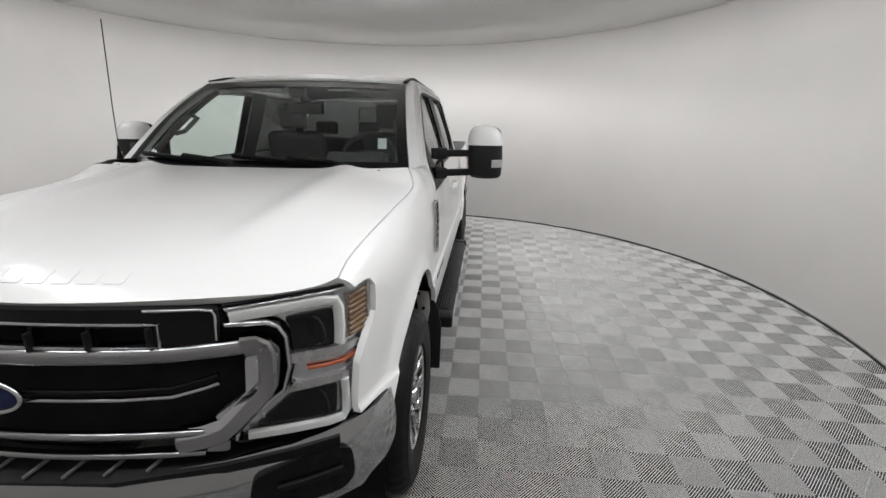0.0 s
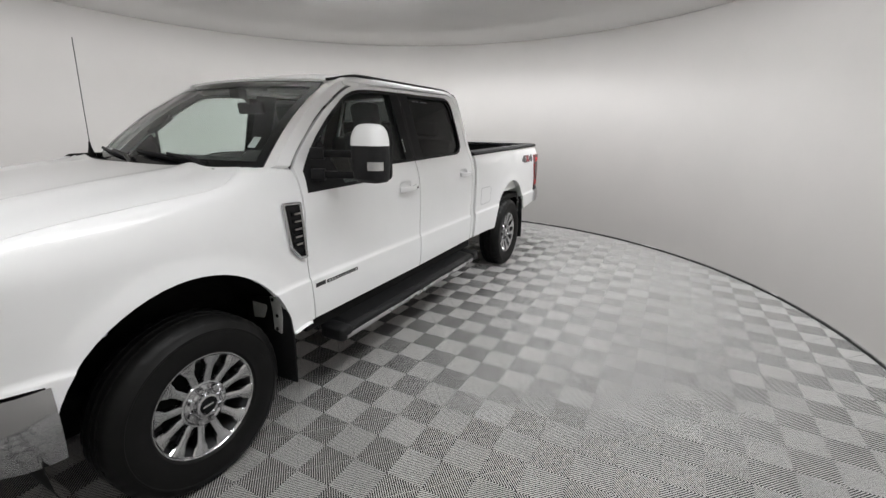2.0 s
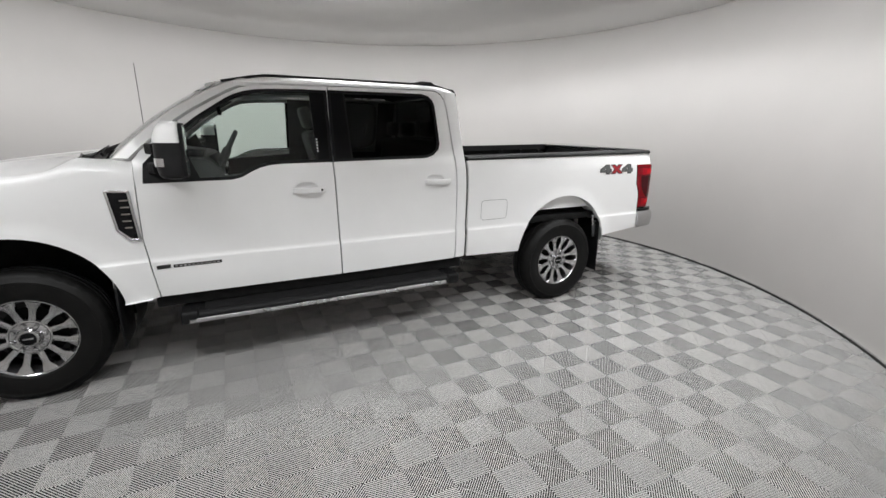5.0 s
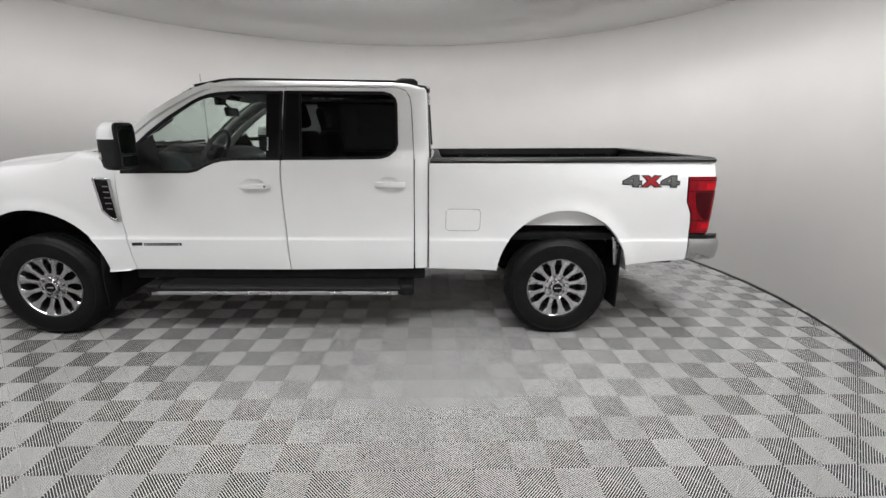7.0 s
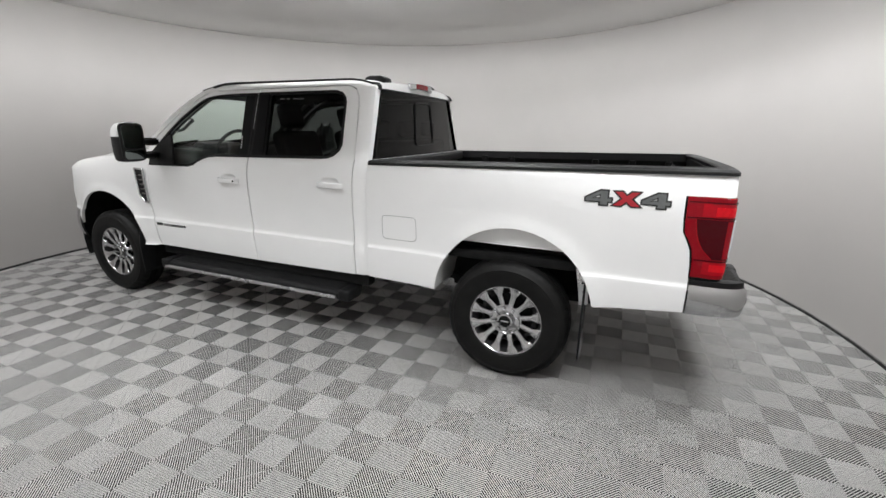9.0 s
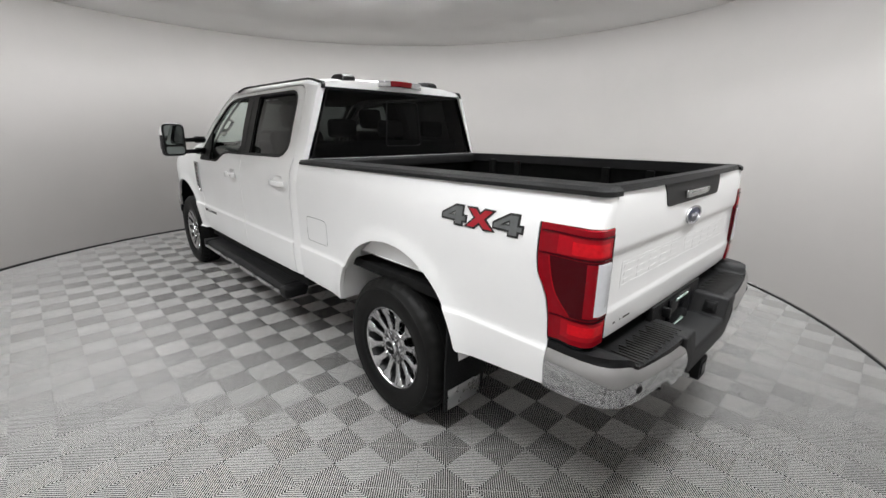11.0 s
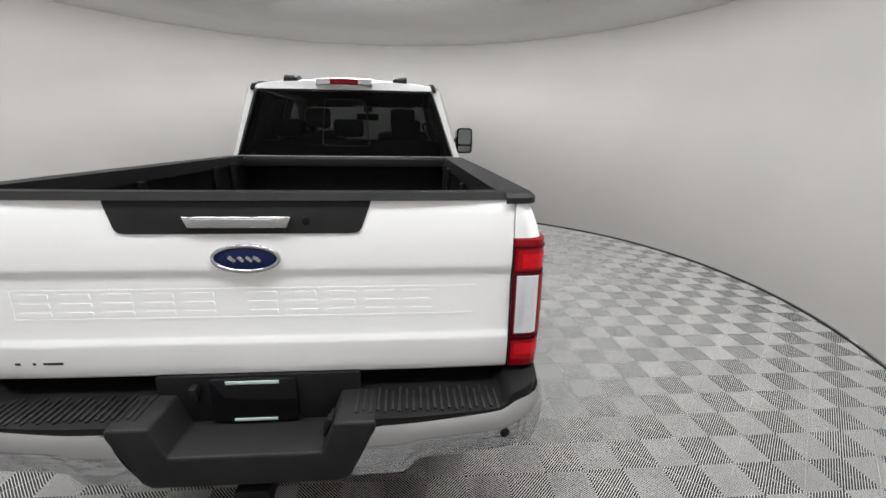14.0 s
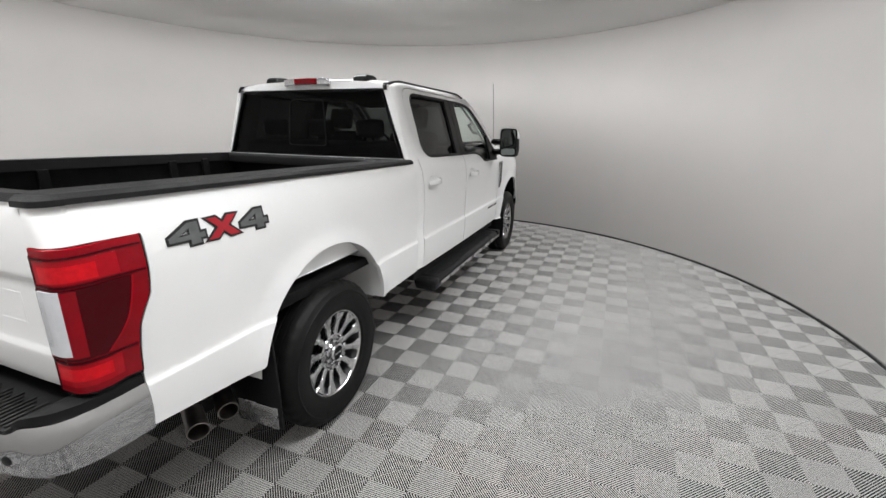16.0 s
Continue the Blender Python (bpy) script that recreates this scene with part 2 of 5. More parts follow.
def tube(path, r, n=10):
    return sweep(path, ring(r, n), up=(0.03, 0.05, 1) if abs((Vector(path[-1]) - Vector(path[0])).normalized().z) < 0.9 else (1, 0.05, 0))


def lathe(profile, n=64, axis=0):
    """A profile of (radius, along) turned round the axis."""
    rows = []
    for i in range(n):
        c, s = math.cos(2 * math.pi * i / n), math.sin(2 * math.pi * i / n)
        rows.append([((h, r * c, r * s), (r * c, h, r * s), (r * c, r * s, h))[axis] for r, h in profile])
    rows.append(rows[0])
    bm = loft(rows)
    bmesh.ops.remove_doubles(bm, verts=bm.verts, dist=1e-6)
    bmesh.ops.recalc_face_normals(bm, faces=bm.faces)
    return bm


def joined(*bms):
    total = bmesh.new()
    for bm in bms:
        me = bpy.data.meshes.new("tmp")
        bm.to_mesh(me)
        bm.free()
        total.from_mesh(me)
        bpy.data.meshes.remove(me)
    return total


def moved(bm, m):
    bmesh.ops.transform(bm, matrix=m, verts=bm.verts)
    return bm


def arc(cx, cy, r, a0, a1, n):
    return [(cx + r * math.cos(radians(a0 + (a1 - a0) * i / n)), cy + r * math.sin(radians(a0 + (a1 - a0) * i / n))) for i in range(n + 1)]


def soft(outline, r, n=3):
    """The outline with its corners rounded to about r."""
    out, k = [], len(outline)
    for i in range(k):
        p, a, b = Vector(outline[i]), Vector(outline[i - 1]), Vector(outline[(i + 1) % k])
        da, db = (a - p), (b - p)
        ra, rb = min(r, da.length * 0.45), min(r, db.length * 0.45)
        s, e = p + da.normalized() * ra, p + db.normalized() * rb
        for j in range(n + 1):
            t = j / n
            q = s * (1 - t) ** 2 + p * 2 * t * (1 - t) + e * t * t
            out.append((q.x, q.y))
    return out


# ================= the booth =================
def cylinder_wall(r0, r1, z0, z1, n=192):
    rows = []
    for i in range(n + 1):
        c, s = math.cos(2 * math.pi * i / n), math.sin(2 * math.pi * i / n)
        rows.append([(r0 * c, r0 * s, z0), (r0 * c, r0 * s, z1), (r1 * c, r1 * s, z1), (r1 * c, r1 * s, z0)])
    bm = loft(rows, closed=True)
    bmesh.ops.remove_doubles(bm, verts=bm.verts, dist=1e-6)
    bmesh.ops.recalc_face_normals(bm, faces=bm.faces)
    return bm


def disc(r, z0, z1, n=192):
    return prism(ring(r, n), z0, z1, axis=2, bevel=0)


floor = part("floor", disc(R_WALL + 0.14, -0.06, -0.0036), TILEGAP)
tagged(floor, "grey ribbed interlocking tile floor of the booth", "floor", kind="structure")
wall = part("wall_round", cylinder_wall(R_WALL, R_WALL + 0.14, -0.003, H_ROOM), WALLPAINT)
tagged(wall, "curved matt off-white wall of a round photo booth", "wall", kind="structure")
ceiling = part("ceiling", disc(R_WALL + 0.14, H_ROOM + 0.003, H_ROOM + 0.1), CEILPAINT)
tagged(ceiling, "flat round matt white ceiling of the booth", "ceiling", kind="structure")
# Black strip stands for the dark gap between the turning floor and the wall.
base = part("baseboard", cylinder_wall(R_WALL - 0.012, R_WALL - 0.001, -0.003, 0.022), TRIM)
tagged(base, "thin black strip with a bright metal lip along the foot of the wall, standing for a dark gap", "baseboard", kind="structure")
part("metal_lip", cylinder_wall(R_WALL - 0.013, R_WALL - 0.0012, 0.0222, 0.0275), LIP, base)


# Added unseen lamps; their strength round the ring balances the tones of the truck.
for count, ring_x, ring_y, watts, disc_r, tip, cone, sides, rear, back in ADDED_LAMP_RINGS:
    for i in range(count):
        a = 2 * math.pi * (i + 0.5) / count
        lamp = bpy.data.lights.new("added_light", "AREA")
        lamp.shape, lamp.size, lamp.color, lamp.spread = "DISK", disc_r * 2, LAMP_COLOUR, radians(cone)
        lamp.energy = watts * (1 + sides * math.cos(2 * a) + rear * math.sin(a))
        glow = new("added_ceiling_lamp", lamp)
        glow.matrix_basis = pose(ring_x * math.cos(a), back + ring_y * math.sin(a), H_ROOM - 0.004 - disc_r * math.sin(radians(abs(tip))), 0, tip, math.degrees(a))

# ================= the truck's surfaces =================
truck = new("pickup_truck")
truck.location, truck.rotation_euler = (-0.006, 0, 0), (0, 0, radians(-0.12))
tagged(truck, "clean white crew-cab four-wheel-drive pickup truck parked on tiles", "pickup truck")
HUB_F, HUB_R, HUB_Z, HUB_X = -2.308, 1.752, 0.403, 0.845
ARCH_F, ARCH_R, ARCH_RAD = (-2.32, 0.50), (1.768, 0.525), 0.53
side_profile = pchip([.3, .45, .58, .70, .800, .806, .823, .84, 1.0, 1.18, 1.30, 1.39, 1.44, 1.70, 1.95, 2.0, 2.05],
                     [.90, .925, .953, .965, .9675, .967, .9585, .9575, .963, .966, .956, .932, .908, .826, .745, .725, .70])


def side_x(y, z):
    """Half width of the body at a length and a height."""
    x = side_profile(z)
    t = max(0.0, -2.45 - y)
    x -= 0.30 * t * t
    t = max(0.0, y - 0.7) / 2.2
    x -= 0.022 * t * t
    x -= 0.03 * max(0.0, z - 1.26) * min(1.0, max(0.0, y - 1.2) / 1.5)
    for cy, cz in (ARCH_F, ARCH_R):
        d = math.hypot(y - cy, z - cz)
        x += 0.018 * math.exp(-((d - ARCH_RAD) / 0.06) ** 2)
    return x


def on_side(off=0.0):
    return lambda y, z: (side_x(y, z) + off, y, z)


seam_z = pchip([-3.05, -2.999, -2.896, -2.75, -2.45, -2.067, -1.98, -1.91, -1.84, -1.60], [1.200, 1.218, 1.270, 1.308, 1.345, 1.387, 1.430, 1.463, 1.455, 1.448])
seam_x = pchip([-3.05, -2.999, -2.896, -2.75, -2.45, -2.067, -1.98, -1.91, -1.84, -1.60], [.818, .825, .836, .858, .880, .898, .876, .848, .848, .85])


def on_fender(y, v):
    """Side surface that rolls over into the seam of the bonnet above 1.15 m."""
    if v <= 1.15:
        return (side_x(y, v), y, v)
    u = (v - 1.15) / 0.30
    a, c = Vector((side_x(y, 1.15), 1.15)), Vector((seam_x(y), seam_z(y)))
    b = Vector((a.x - 0.012, c.y - 0.015))
    p = a * (1 - u) ** 2 + b * 2 * u * (1 - u) + c * u * u
    return (p.x, y, p.y)


def nose_y(x):
    """The curve of the truck's front in plan."""
    a = abs(x)
    return -3.25 + 0.383 * a * a + (8.0 * (a - 0.80) ** 2 if a > 0.80 else 0.0)


def on_nose(off=0.0, lean=0.06):
    return lambda x, z: (x, nose_y(x) - off + lean * (z - 1.0), z)


CREASE = (.800, .806, .814, .823, .838)
# ---- wings ----
fender_outline = ([(-1.608, .56), (-1.650, .955), (-1.642, 1.286), (-1.647, 1.45), (-2.0, 1.45), (-2.5, 1.45), (-2.965, 1.45), (-2.955, 1.285), (-2.885, 1.25),
                   (-2.868, 1.20), (-2.878, 1.10), (-2.93, 1.03), (-2.968, .97), (-2.985, .80), (-2.83, .792)]
                  + [(y, z) for y, z in arc(*ARCH_F, ARCH_RAD, 163, 5, 26)] + [(-1.80, .55)])
fender = pair("front_fender", sheet([fender_outline], on_fender, (0.04, 0.03), 0.025, lines=CREASE), WHITE, truck)
# dark inner arch in front
for s, f in zip((1, -1), fender):
    rows = [[(s * x, y, z) for y, z in arc(*ARCH_F, ARCH_RAD + 0.035, 200, -20, 24)] for x in (0.925, 0.75, 0.5)]
    part("arch_liner", facing(loft(rows), (0, 0, -1)), UNDER, f)
    for y, z in ((-2.63, .66), (-2.53, .69), (-2.47, .725)):
        part("arch_bolt", moved(lathe([(.014, -.01), (.014, .004), (.008, .008), (0, .008)], 10), pose(s * .5, y, z, 0, 0, 0 if s > 0 else 180)), SATIN, f)
    part("arch_wall", prism([(y, z) for y, z in arc(*ARCH_F, ARCH_RAD + 0.035, 200, -20, 24)], s * 0.48, s * 0.5, 0, 0), UNDER, f)

# ---- bonnet ----
hood_line_z = pchip([0, .06, .14, .27, .52, .92, 1.30], [1.227, 1.268, 1.304, 1.336, 1.379, 1.430, 1.464])
HOOD_LEN = 1.30


def on_hood(u, s):
    """u from side to side, s metres back from the lip."""
    y0 = nose_y(u * seam_x(-2.99)) + 0.02
    rear = -1.915 - 0.085 * (1 - u * u)
    y = y0 + (rear - y0) * (s / HOOD_LEN)
    x = u * (seam_x(max(y, -3.05)) - 0.0048)
    a = abs(u)
    edge = seam_z(max(y, -3.05)) + 0.001
    crown = hood_line_z(s)
    ridge = 0.017 * (math.exp(-((a - 0.62) / 0.075) ** 2)) * min(1.0, s / 0.35)
    if a < 0.55:
        ridge -= 0.010 * min(1.0, s / 0.5) * (1 - (a / 0.55) ** 4)
    blend = a ** 3
    z = crown * (1 - blend) + edge * blend + ridge
    return (x, y, z)


hood = part("hood", sheet([[(-1, 0), (1, 0), (1, HOOD_LEN), (-1, HOOD_LEN)]], on_hood, (0.035, 0.035), 0.03, (0, 0, 1)), WHITE, truck)
for i in range(10):
    cx = -0.2925 + i * 0.065
    bar = sheet([soft([(cx - 0.025, 0.050), (cx + 0.025, 0.050), (cx + 0.025, 0.098), (cx - 0.025, 0.098)], 0.008)],
                lambda u, s: tuple(Vector(on_hood(u / 0.82, s)) + Vector((0, -0.0011, 0.0009))), (0.02, 0.015), 0.003, (0, -1, 1))
    part("raised_bar", bar, WHITE, hood)

# cowl between bonnet and windscreen
def screen_point(u, v):
    b = 1 - u * u
    x = u * (0.825 - 0.135 * v - 0.01 * v * (1 - v))
    y = -1.78 + 0.65 * v - (0.12 - 0.03 * v) * b - 0.03 * math.sin(math.pi * v)
    z = 1.435 + 0.495 * v + 0.015 * b * v + 0.022 * math.sin(math.pi * v)
    return (x, y, z)


us = [i / 20 - 1 for i in range(41)]
cowl_rows = [[Vector(on_hood(u, HOOD_LEN)) + Vector((0, 0.005, -0.012)) for u in us], [Vector(on_hood(u, HOOD_LEN)) + Vector((0, 0.05, -0.02)) for u in us],
             [Vector(screen_point(u, 0)) + Vector((0, -0.02, -0.008)) for u in us], [Vector(screen_point(u, 0)) + Vector((0, 0.02, 0.0)) for u in us]]
cowl = part("cowl", thick(facing(loft(cowl_rows), (0, 0, 1)), 0.03), PLASTIC, truck, "black grained plastic cowl")
for s in (1, -1):
    corner = [[Vector((s * 0.862, -1.90, 1.418)), Vector((s * 0.858, -1.80, 1.433)), Vector((s * 0.85, -1.70, 1.44))], [Vector((s * 0.70, -1.97, 1.452)), Vector((s * 0.76, -1.84, 1.452)), Vector((s * 0.80, -1.76, 1.445))]]
    part("cowl_corner", thick(facing(loft(corner), (0, 0, 1)), 0.02), PLASTIC, cowl)
plate_rows = [[Vector((-.868, -1.945, 1.450)), Vector((-.845, -1.86, 1.468)), Vector((-.835, -1.74, 1.468))], [Vector((-.76, -1.955, 1.470)), Vector((-.76, -1.86, 1.472)), Vector((-.77, -1.76, 1.468))]]
part("antenna_plate", thick(facing(loft(plate_rows), (0, 0, 1)), 0.02), PLASTIC, cowl)
for x0, x1, yb in ((0.50, -0.12, 0.0), (-0.10, -0.70, 0.0)):
    path = [Vector(screen_point(u / 0.8, v)) + Vector((0, -0.02, 0.018)) for u, v in zip(np.linspace(x0, x1, 9), np.linspace(0.015, 0.085, 9))]
    wiper = part("wiper", sweep(path, rounded(0.008, 0.012), up=(0, -0.6, 0.8)), PLASTIC, truck)
    arm = [path[0] + Vector((0.06, -0.05, -0.02)), path[1] + Vector((0, -0.012, 0.014)), path[4] + Vector((0, -0.004, 0.02))]
    part("wiper_arm", sweep(arm, rounded(0.011, 0.006), up=(0, -0.6, 0.8)), GLOSS, wiper)

# ---- windscreen, roof and pillars ----
screen_rows = [[screen_point(i / 16 - 1, j / 14) for i in range(33)] for j in range(15)]
screen = part("windshield", facing(loft(screen_rows), (0, -1, 1)), CLEAR, truck, "clear green-tinted windshield")
band = [[Vector(screen_point(u, v)) + Vector((0, -0.003, 0.003)) for u in us] for v in (0.90, 0.95, 1.0)]
part("shade_band", facing(loft(band), (0, -1, 1)), GLOSS, screen)
for s in (1, -1):
    edge = [[Vector(screen_point(s * u, v)) + Vector((0, -0.003, 0.003)) for v in np.linspace(0, 1, 15)] for u in (0.935, 1.0)]
    part("screen_edge", facing(loft(edge), (0, -1, 1)), GLOSS, screen)
foot = [[Vector(screen_point(u, v)) + Vector((0, -0.003, 0.003)) for u in us] for v in (0.0, 0.07)]
part("screen_foot", facing(loft(foot), (0, -1, 1)), GLOSS, screen)
sticker = [[Vector(screen_point(u, v)) + Vector((0, 0.004, -0.004)) for u in (0.80, 0.86)] for v in (0.20, 0.30)]
part("windshield_sticker", facing(loft(sticker), (0, -1, 1)), PAPER, screen, "pale inspection sticker")

ROOF_X = 0.672


def roof_z(x, y):
    z = 2.035 - 0.035 * (abs(x) / ROOF_X) ** 2.4
    z -= 0.55 * max(0.0, -0.75 - y) ** 2 + 0.9 * max(0.0, y - 0.42) ** 2
    return z


def on_roof(u, t):
    b = 1 - u * u
    front, rear = -1.135 - 0.085 * b, 0.655 + 0.01 * b
    x, y = u * ROOF_X, front + (rear - front) * t
    z = roof_z(x, y)
    k = max(0.0, 1 - t / 0.12)
    z = z * (1 - k * k) + (1.945 + 0.018 * b) * k * k
    return (x, y, z)


roof = part("roof", sheet([[(-1, 0), (1, 0), (1, 1), (-1, 1)]], on_roof, (0.06, 0.03), 0.02, (0, 0, 1)), WHITE, truck)

# door frame line above the doors: length and height
seam_yz = [(-1.655, 1.452), (-1.60, 1.508), (-1.539, 1.563), (-1.46, 1.630), (-1.382, 1.695), (-1.28, 1.765), (-1.171, 1.829), (-1.08, 1.880), (-0.995, 1.918), (-0.93, 1.936), (-0.86, 1.944)]
rows = [[], [], []]
for k, (y, z) in enumerate(seam_yz):
    v = k / (len(seam_yz) - 1)
    outer = Vector((side_x(y, z) - 0.001, y - 0.004, z + 0.004))
    inner = Vector(screen_point(1, min(v * 1.02, 1.0))) + Vector((0.004, 0.0, 0.0))
    if v > 0.9:
        inner = inner.lerp(Vector((ROOF_X + 0.004, -1.02, 1.972)), (v - 0.9) / 0.1)
    rows[0].append(inner)
    rows[1].append(inner.lerp(outer, 0.55) + Vector((0.012, -0.022, 0.014)))
    rows[2].append(outer)
pair("a_pillar", thick(facing(loft(rows), (1, -1, 1)), 0.03), WHITE, truck)
rail_y = [-1.03, -0.86, -0.60, -0.30, 0.0, 0.25, 0.42, 0.52, 0.60, 0.655]
rows = [[], [], [], []]
for y in rail_y:
    zt = 1.944 + 0.013 * (y + 0.86) / 1.28 if y > -0.86 else 1.944
    drop = 0.9 * max(0.0, y - 0.44) ** 2
    rows[0].append((ROOF_X + 0.018, y, roof_z(ROOF_X, y) - 0.004))
    rows[1].append((0.712, y, 1.992 - drop - 0.3 * max(0.0, -0.75 - y)))
    rows[2].append((0.737, y, 1.972 - drop - 0.15 * max(0.0, -0.75 - y)))
    rows[3].append((side_x(min(y, .6), zt) - 0.001, y, zt + 0.004 - drop))
pair("roof_side", thick(facing(loft(rows), (1, 0, 1)), 0.03), WHITE, truck)
ditch = [Vector((ROOF_X + 0.012, y, roof_z(ROOF_X, y) + 0.003)) for y in np.linspace(-0.98, 0.60, 22)]
ditch = [Vector((ROOF_X + 0.014, -1.10, 1.95))] + ditch + [Vector((ROOF_X + 0.014, 0.660, 1.968)), Vector((ROOF_X + 0.020, 0.676, 1.950)), Vector((ROOF_X + 0.026, 0.680, 1.925))]
pair("roof_ditch_strip", sweep(ditch, rounded(0.014, 0.008)), PLASTIC, truck, "black rubber roof strip")

# ---- doors ----
front_door = [(-1.640, 1.445), (-1.635, 1.286), (-1.643, .955), (-1.60, .562), (-.408, .560), (-.414, .75), (-.426, 1.159), (-.430, 1.42), (-.405, 1.940), (-.60, 1.939), (-.86, 1.932), (-.93, 1.924),
              (-.99, 1.908), (-1.08, 1.868), (-1.165, 1.819), (-1.28, 1.753), (-1.374, 1.687), (-1.46, 1.618), (-1.53, 1.556), (-1.595, 1.498)]
rear_door = [(-.398, .560), (.572, .572), (.576, 1.0), (.574, 1.43), (.552, 1.82), (.541, 1.88), (.515, 1.925), (.475, 1.945), (.42, 1.952), (-.395, 1.944), (-.420, 1.42), (-.416, 1.159), (-.404, .75)]
front_win = [(-1.585, 1.318), (-1.10, 1.325), (-1.04, 1.338), (-.985, 1.369), (-.92, 1.397), (-.863, 1.412), (-.774, 1.42), (-.435, 1.425), (-.425, 1.905), (-.60, 1.905), (-.816, 1.897), (-.90, 1.889), (-.965, 1.876), (-1.03, 1.853), (-1.083, 1.826),
             (-1.258, 1.711), (-1.398, 1.600), (-1.494, 1.508), (-1.575, 1.42)]
rear_win = [(-.408, 1.426), (.27, 1.439), (.33, 1.443), (.385, 1.460), (.43, 1.498), (.446, 1.54), (.438, 1.835), (.425, 1.872), (.395, 1.900), (.34, 1.914), (-.395, 1.908)]


def grown(outline, d):
    """The outline pushed outwards by d."""
    area = sum(a[0] * b[1] - b[0] * a[1] for a, b in zip(outline, outline[1:] + outline[:1]))
    sign, out, k = (1 if area > 0 else -1), [], len(outline)
    for i in range(k):
        a, p, b = Vector(outline[i - 1]), Vector(outline[i]), Vector(outline[(i + 1) % k])
        n = Vector(((p - a).y, -(p - a).x)).normalized() + Vector(((b - p).y, -(b - p).x)).normalized()
        q = p + n.normalized() * d * sign / max(0.5, n.length / 2)
        out.append((q.x, q.y))
    return out


def on_glass(y, z):
    """The evenly curved side glass."""
    return (0.8095 - 0.318 * (z - 1.70) - 0.10 * (z - 1.70) ** 2, y, z)


def cup_outline(y0, z0):
    return soft([(y0 + .018, z0 - .004), (y0 + .172, z0 - .004), (y0 + .172, z0 + .078), (y0 + .018, z0 + .078)], .034, 5)


HANDLES = ((-.722, 1.199), (.290, 1.219))
doors = []
for name, door, win, glass, (hy, hz) in (("front_door", front_door, front_win, CLEAR, HANDLES[0]), ("rear_door", rear_door, rear_win, TINT, HANDLES[1])):
    obs = pair(name, sheet([door, win, cup_outline(hy, hz)], on_side(), (0.07, 0.035), 0.03, lines=CREASE), WHITE, truck)
    doors.append(obs)
    pair("window_pane", sheet([grown(win, 0.006)], on_glass, (0.1, 0.04), 0), glass, obs, "green-tinted window glass" if glass is CLEAR else "dark privacy window glass")
    pair("window_seal", sheet([grown(win, 0.011), grown(win, -0.009)], on_side(0.003), (0.08, 0.04), 0.014), PLASTIC, obs)
    pair("inner_trim", sheet([[(door[3][0] + .02, .58), (door[4][0] - .02 if name == "front_door" else .55, .58), (.55 if name != "front_door" else -.43, 1.39), (-1.60 if name == "front_door" else -.40, 1.30 if name == "front_door" else 1.39)]] if name == "front_door"
                             else [[(-.38, .58), (.55, .58), (.55, 1.39), (-.40, 1.39)]], on_side(-0.10), (0.2, 0.1), 0.02), LEATHER, obs)
# black covers on the middle pillar
pair("pillar_cover", sheet([[(-.534, 1.429), (-.4325, 1.430), (-.4105, 1.902), (-.538, 1.900)]], on_side(0.002), (0.05, 0.04), 0.015), PIANO, doors[0], "black pillar cover")
pair("pillar_cover", sheet([[(-.4175, 1.431), (-.285, 1.434), (-.294, 1.903), (-.3985, 1.903)]], on_side(0.002), (0.05, 0.04), 0.015), PIANO, doors[1], "black pillar cover")
pair("quarter_divider", sheet([[(-.289, 1.434), (-.270, 1.434), (-.279, 1.905), (-.298, 1.905)]], on_side(-0.006), (0.05, 0.06), 0.01), PLASTIC, doors[1])
# keypad marks on the driver's pillar cover
for i in range(5):
    part("keypad_mark", sheet([[(-.527, 1.485 + i * .02), (-.517, 1.485 + i * .02), (-.517, 1.497 + i * .02), (-.527, 1.497 + i * .02)]], on_side(0.0045), (0.02, 0.02), 0.001), PAPER, doors[0][0])
# sail where the looking-glass arms meet the door
pair("mirror_sail", sheet([[(-1.588, 1.316), (-1.28, 1.320), (-1.335, 1.46), (-1.38, 1.585), (-1.498, 1.50), (-1.58, 1.42)]], on_side(0.0015), (0.05, 0.04), 0.02), PLASTIC, doors[0], "black grained mirror sail")

for obs, (y0, z0) in zip(doors, HANDLES):
    def in_cup(y, z, y0=y0, z0=z0):
        """A shallow dish under the handle."""
        r = min(1.0, math.hypot((y - y0 - .095) / .080, (z - z0 - .037) / .043))
        return (side_x(y, z) - .003 - .026 * (1 - r ** 2.5), y, z)
    pair("handle_cup", sheet([grown(cup_outline(y0, z0), .003)], in_cup, (0.014, 0.012), 0), WHITE, obs)
    path = [Vector((side_x(y, z0 + .027) + h, y, z0 + .027)) for y, h in ((y0, .014), (y0 + .03, .038), (y0 + .11, .048), (y0 + .19, .038), (y0 + .219, .014))]
    grips = pair("door_handle", sweep(path, rounded(0.009, 0.019, 0.6)), WHITE, obs)
    if obs is doors[0]:
        part("key_hole", moved(lathe([(.0075, 0), (.0075, .003), (0, .0035)], 18), pose(side_x(y0 + .19, z0 + .027) + .046, y0 + .192, z0 + .027)), GLOSS, grips[0])

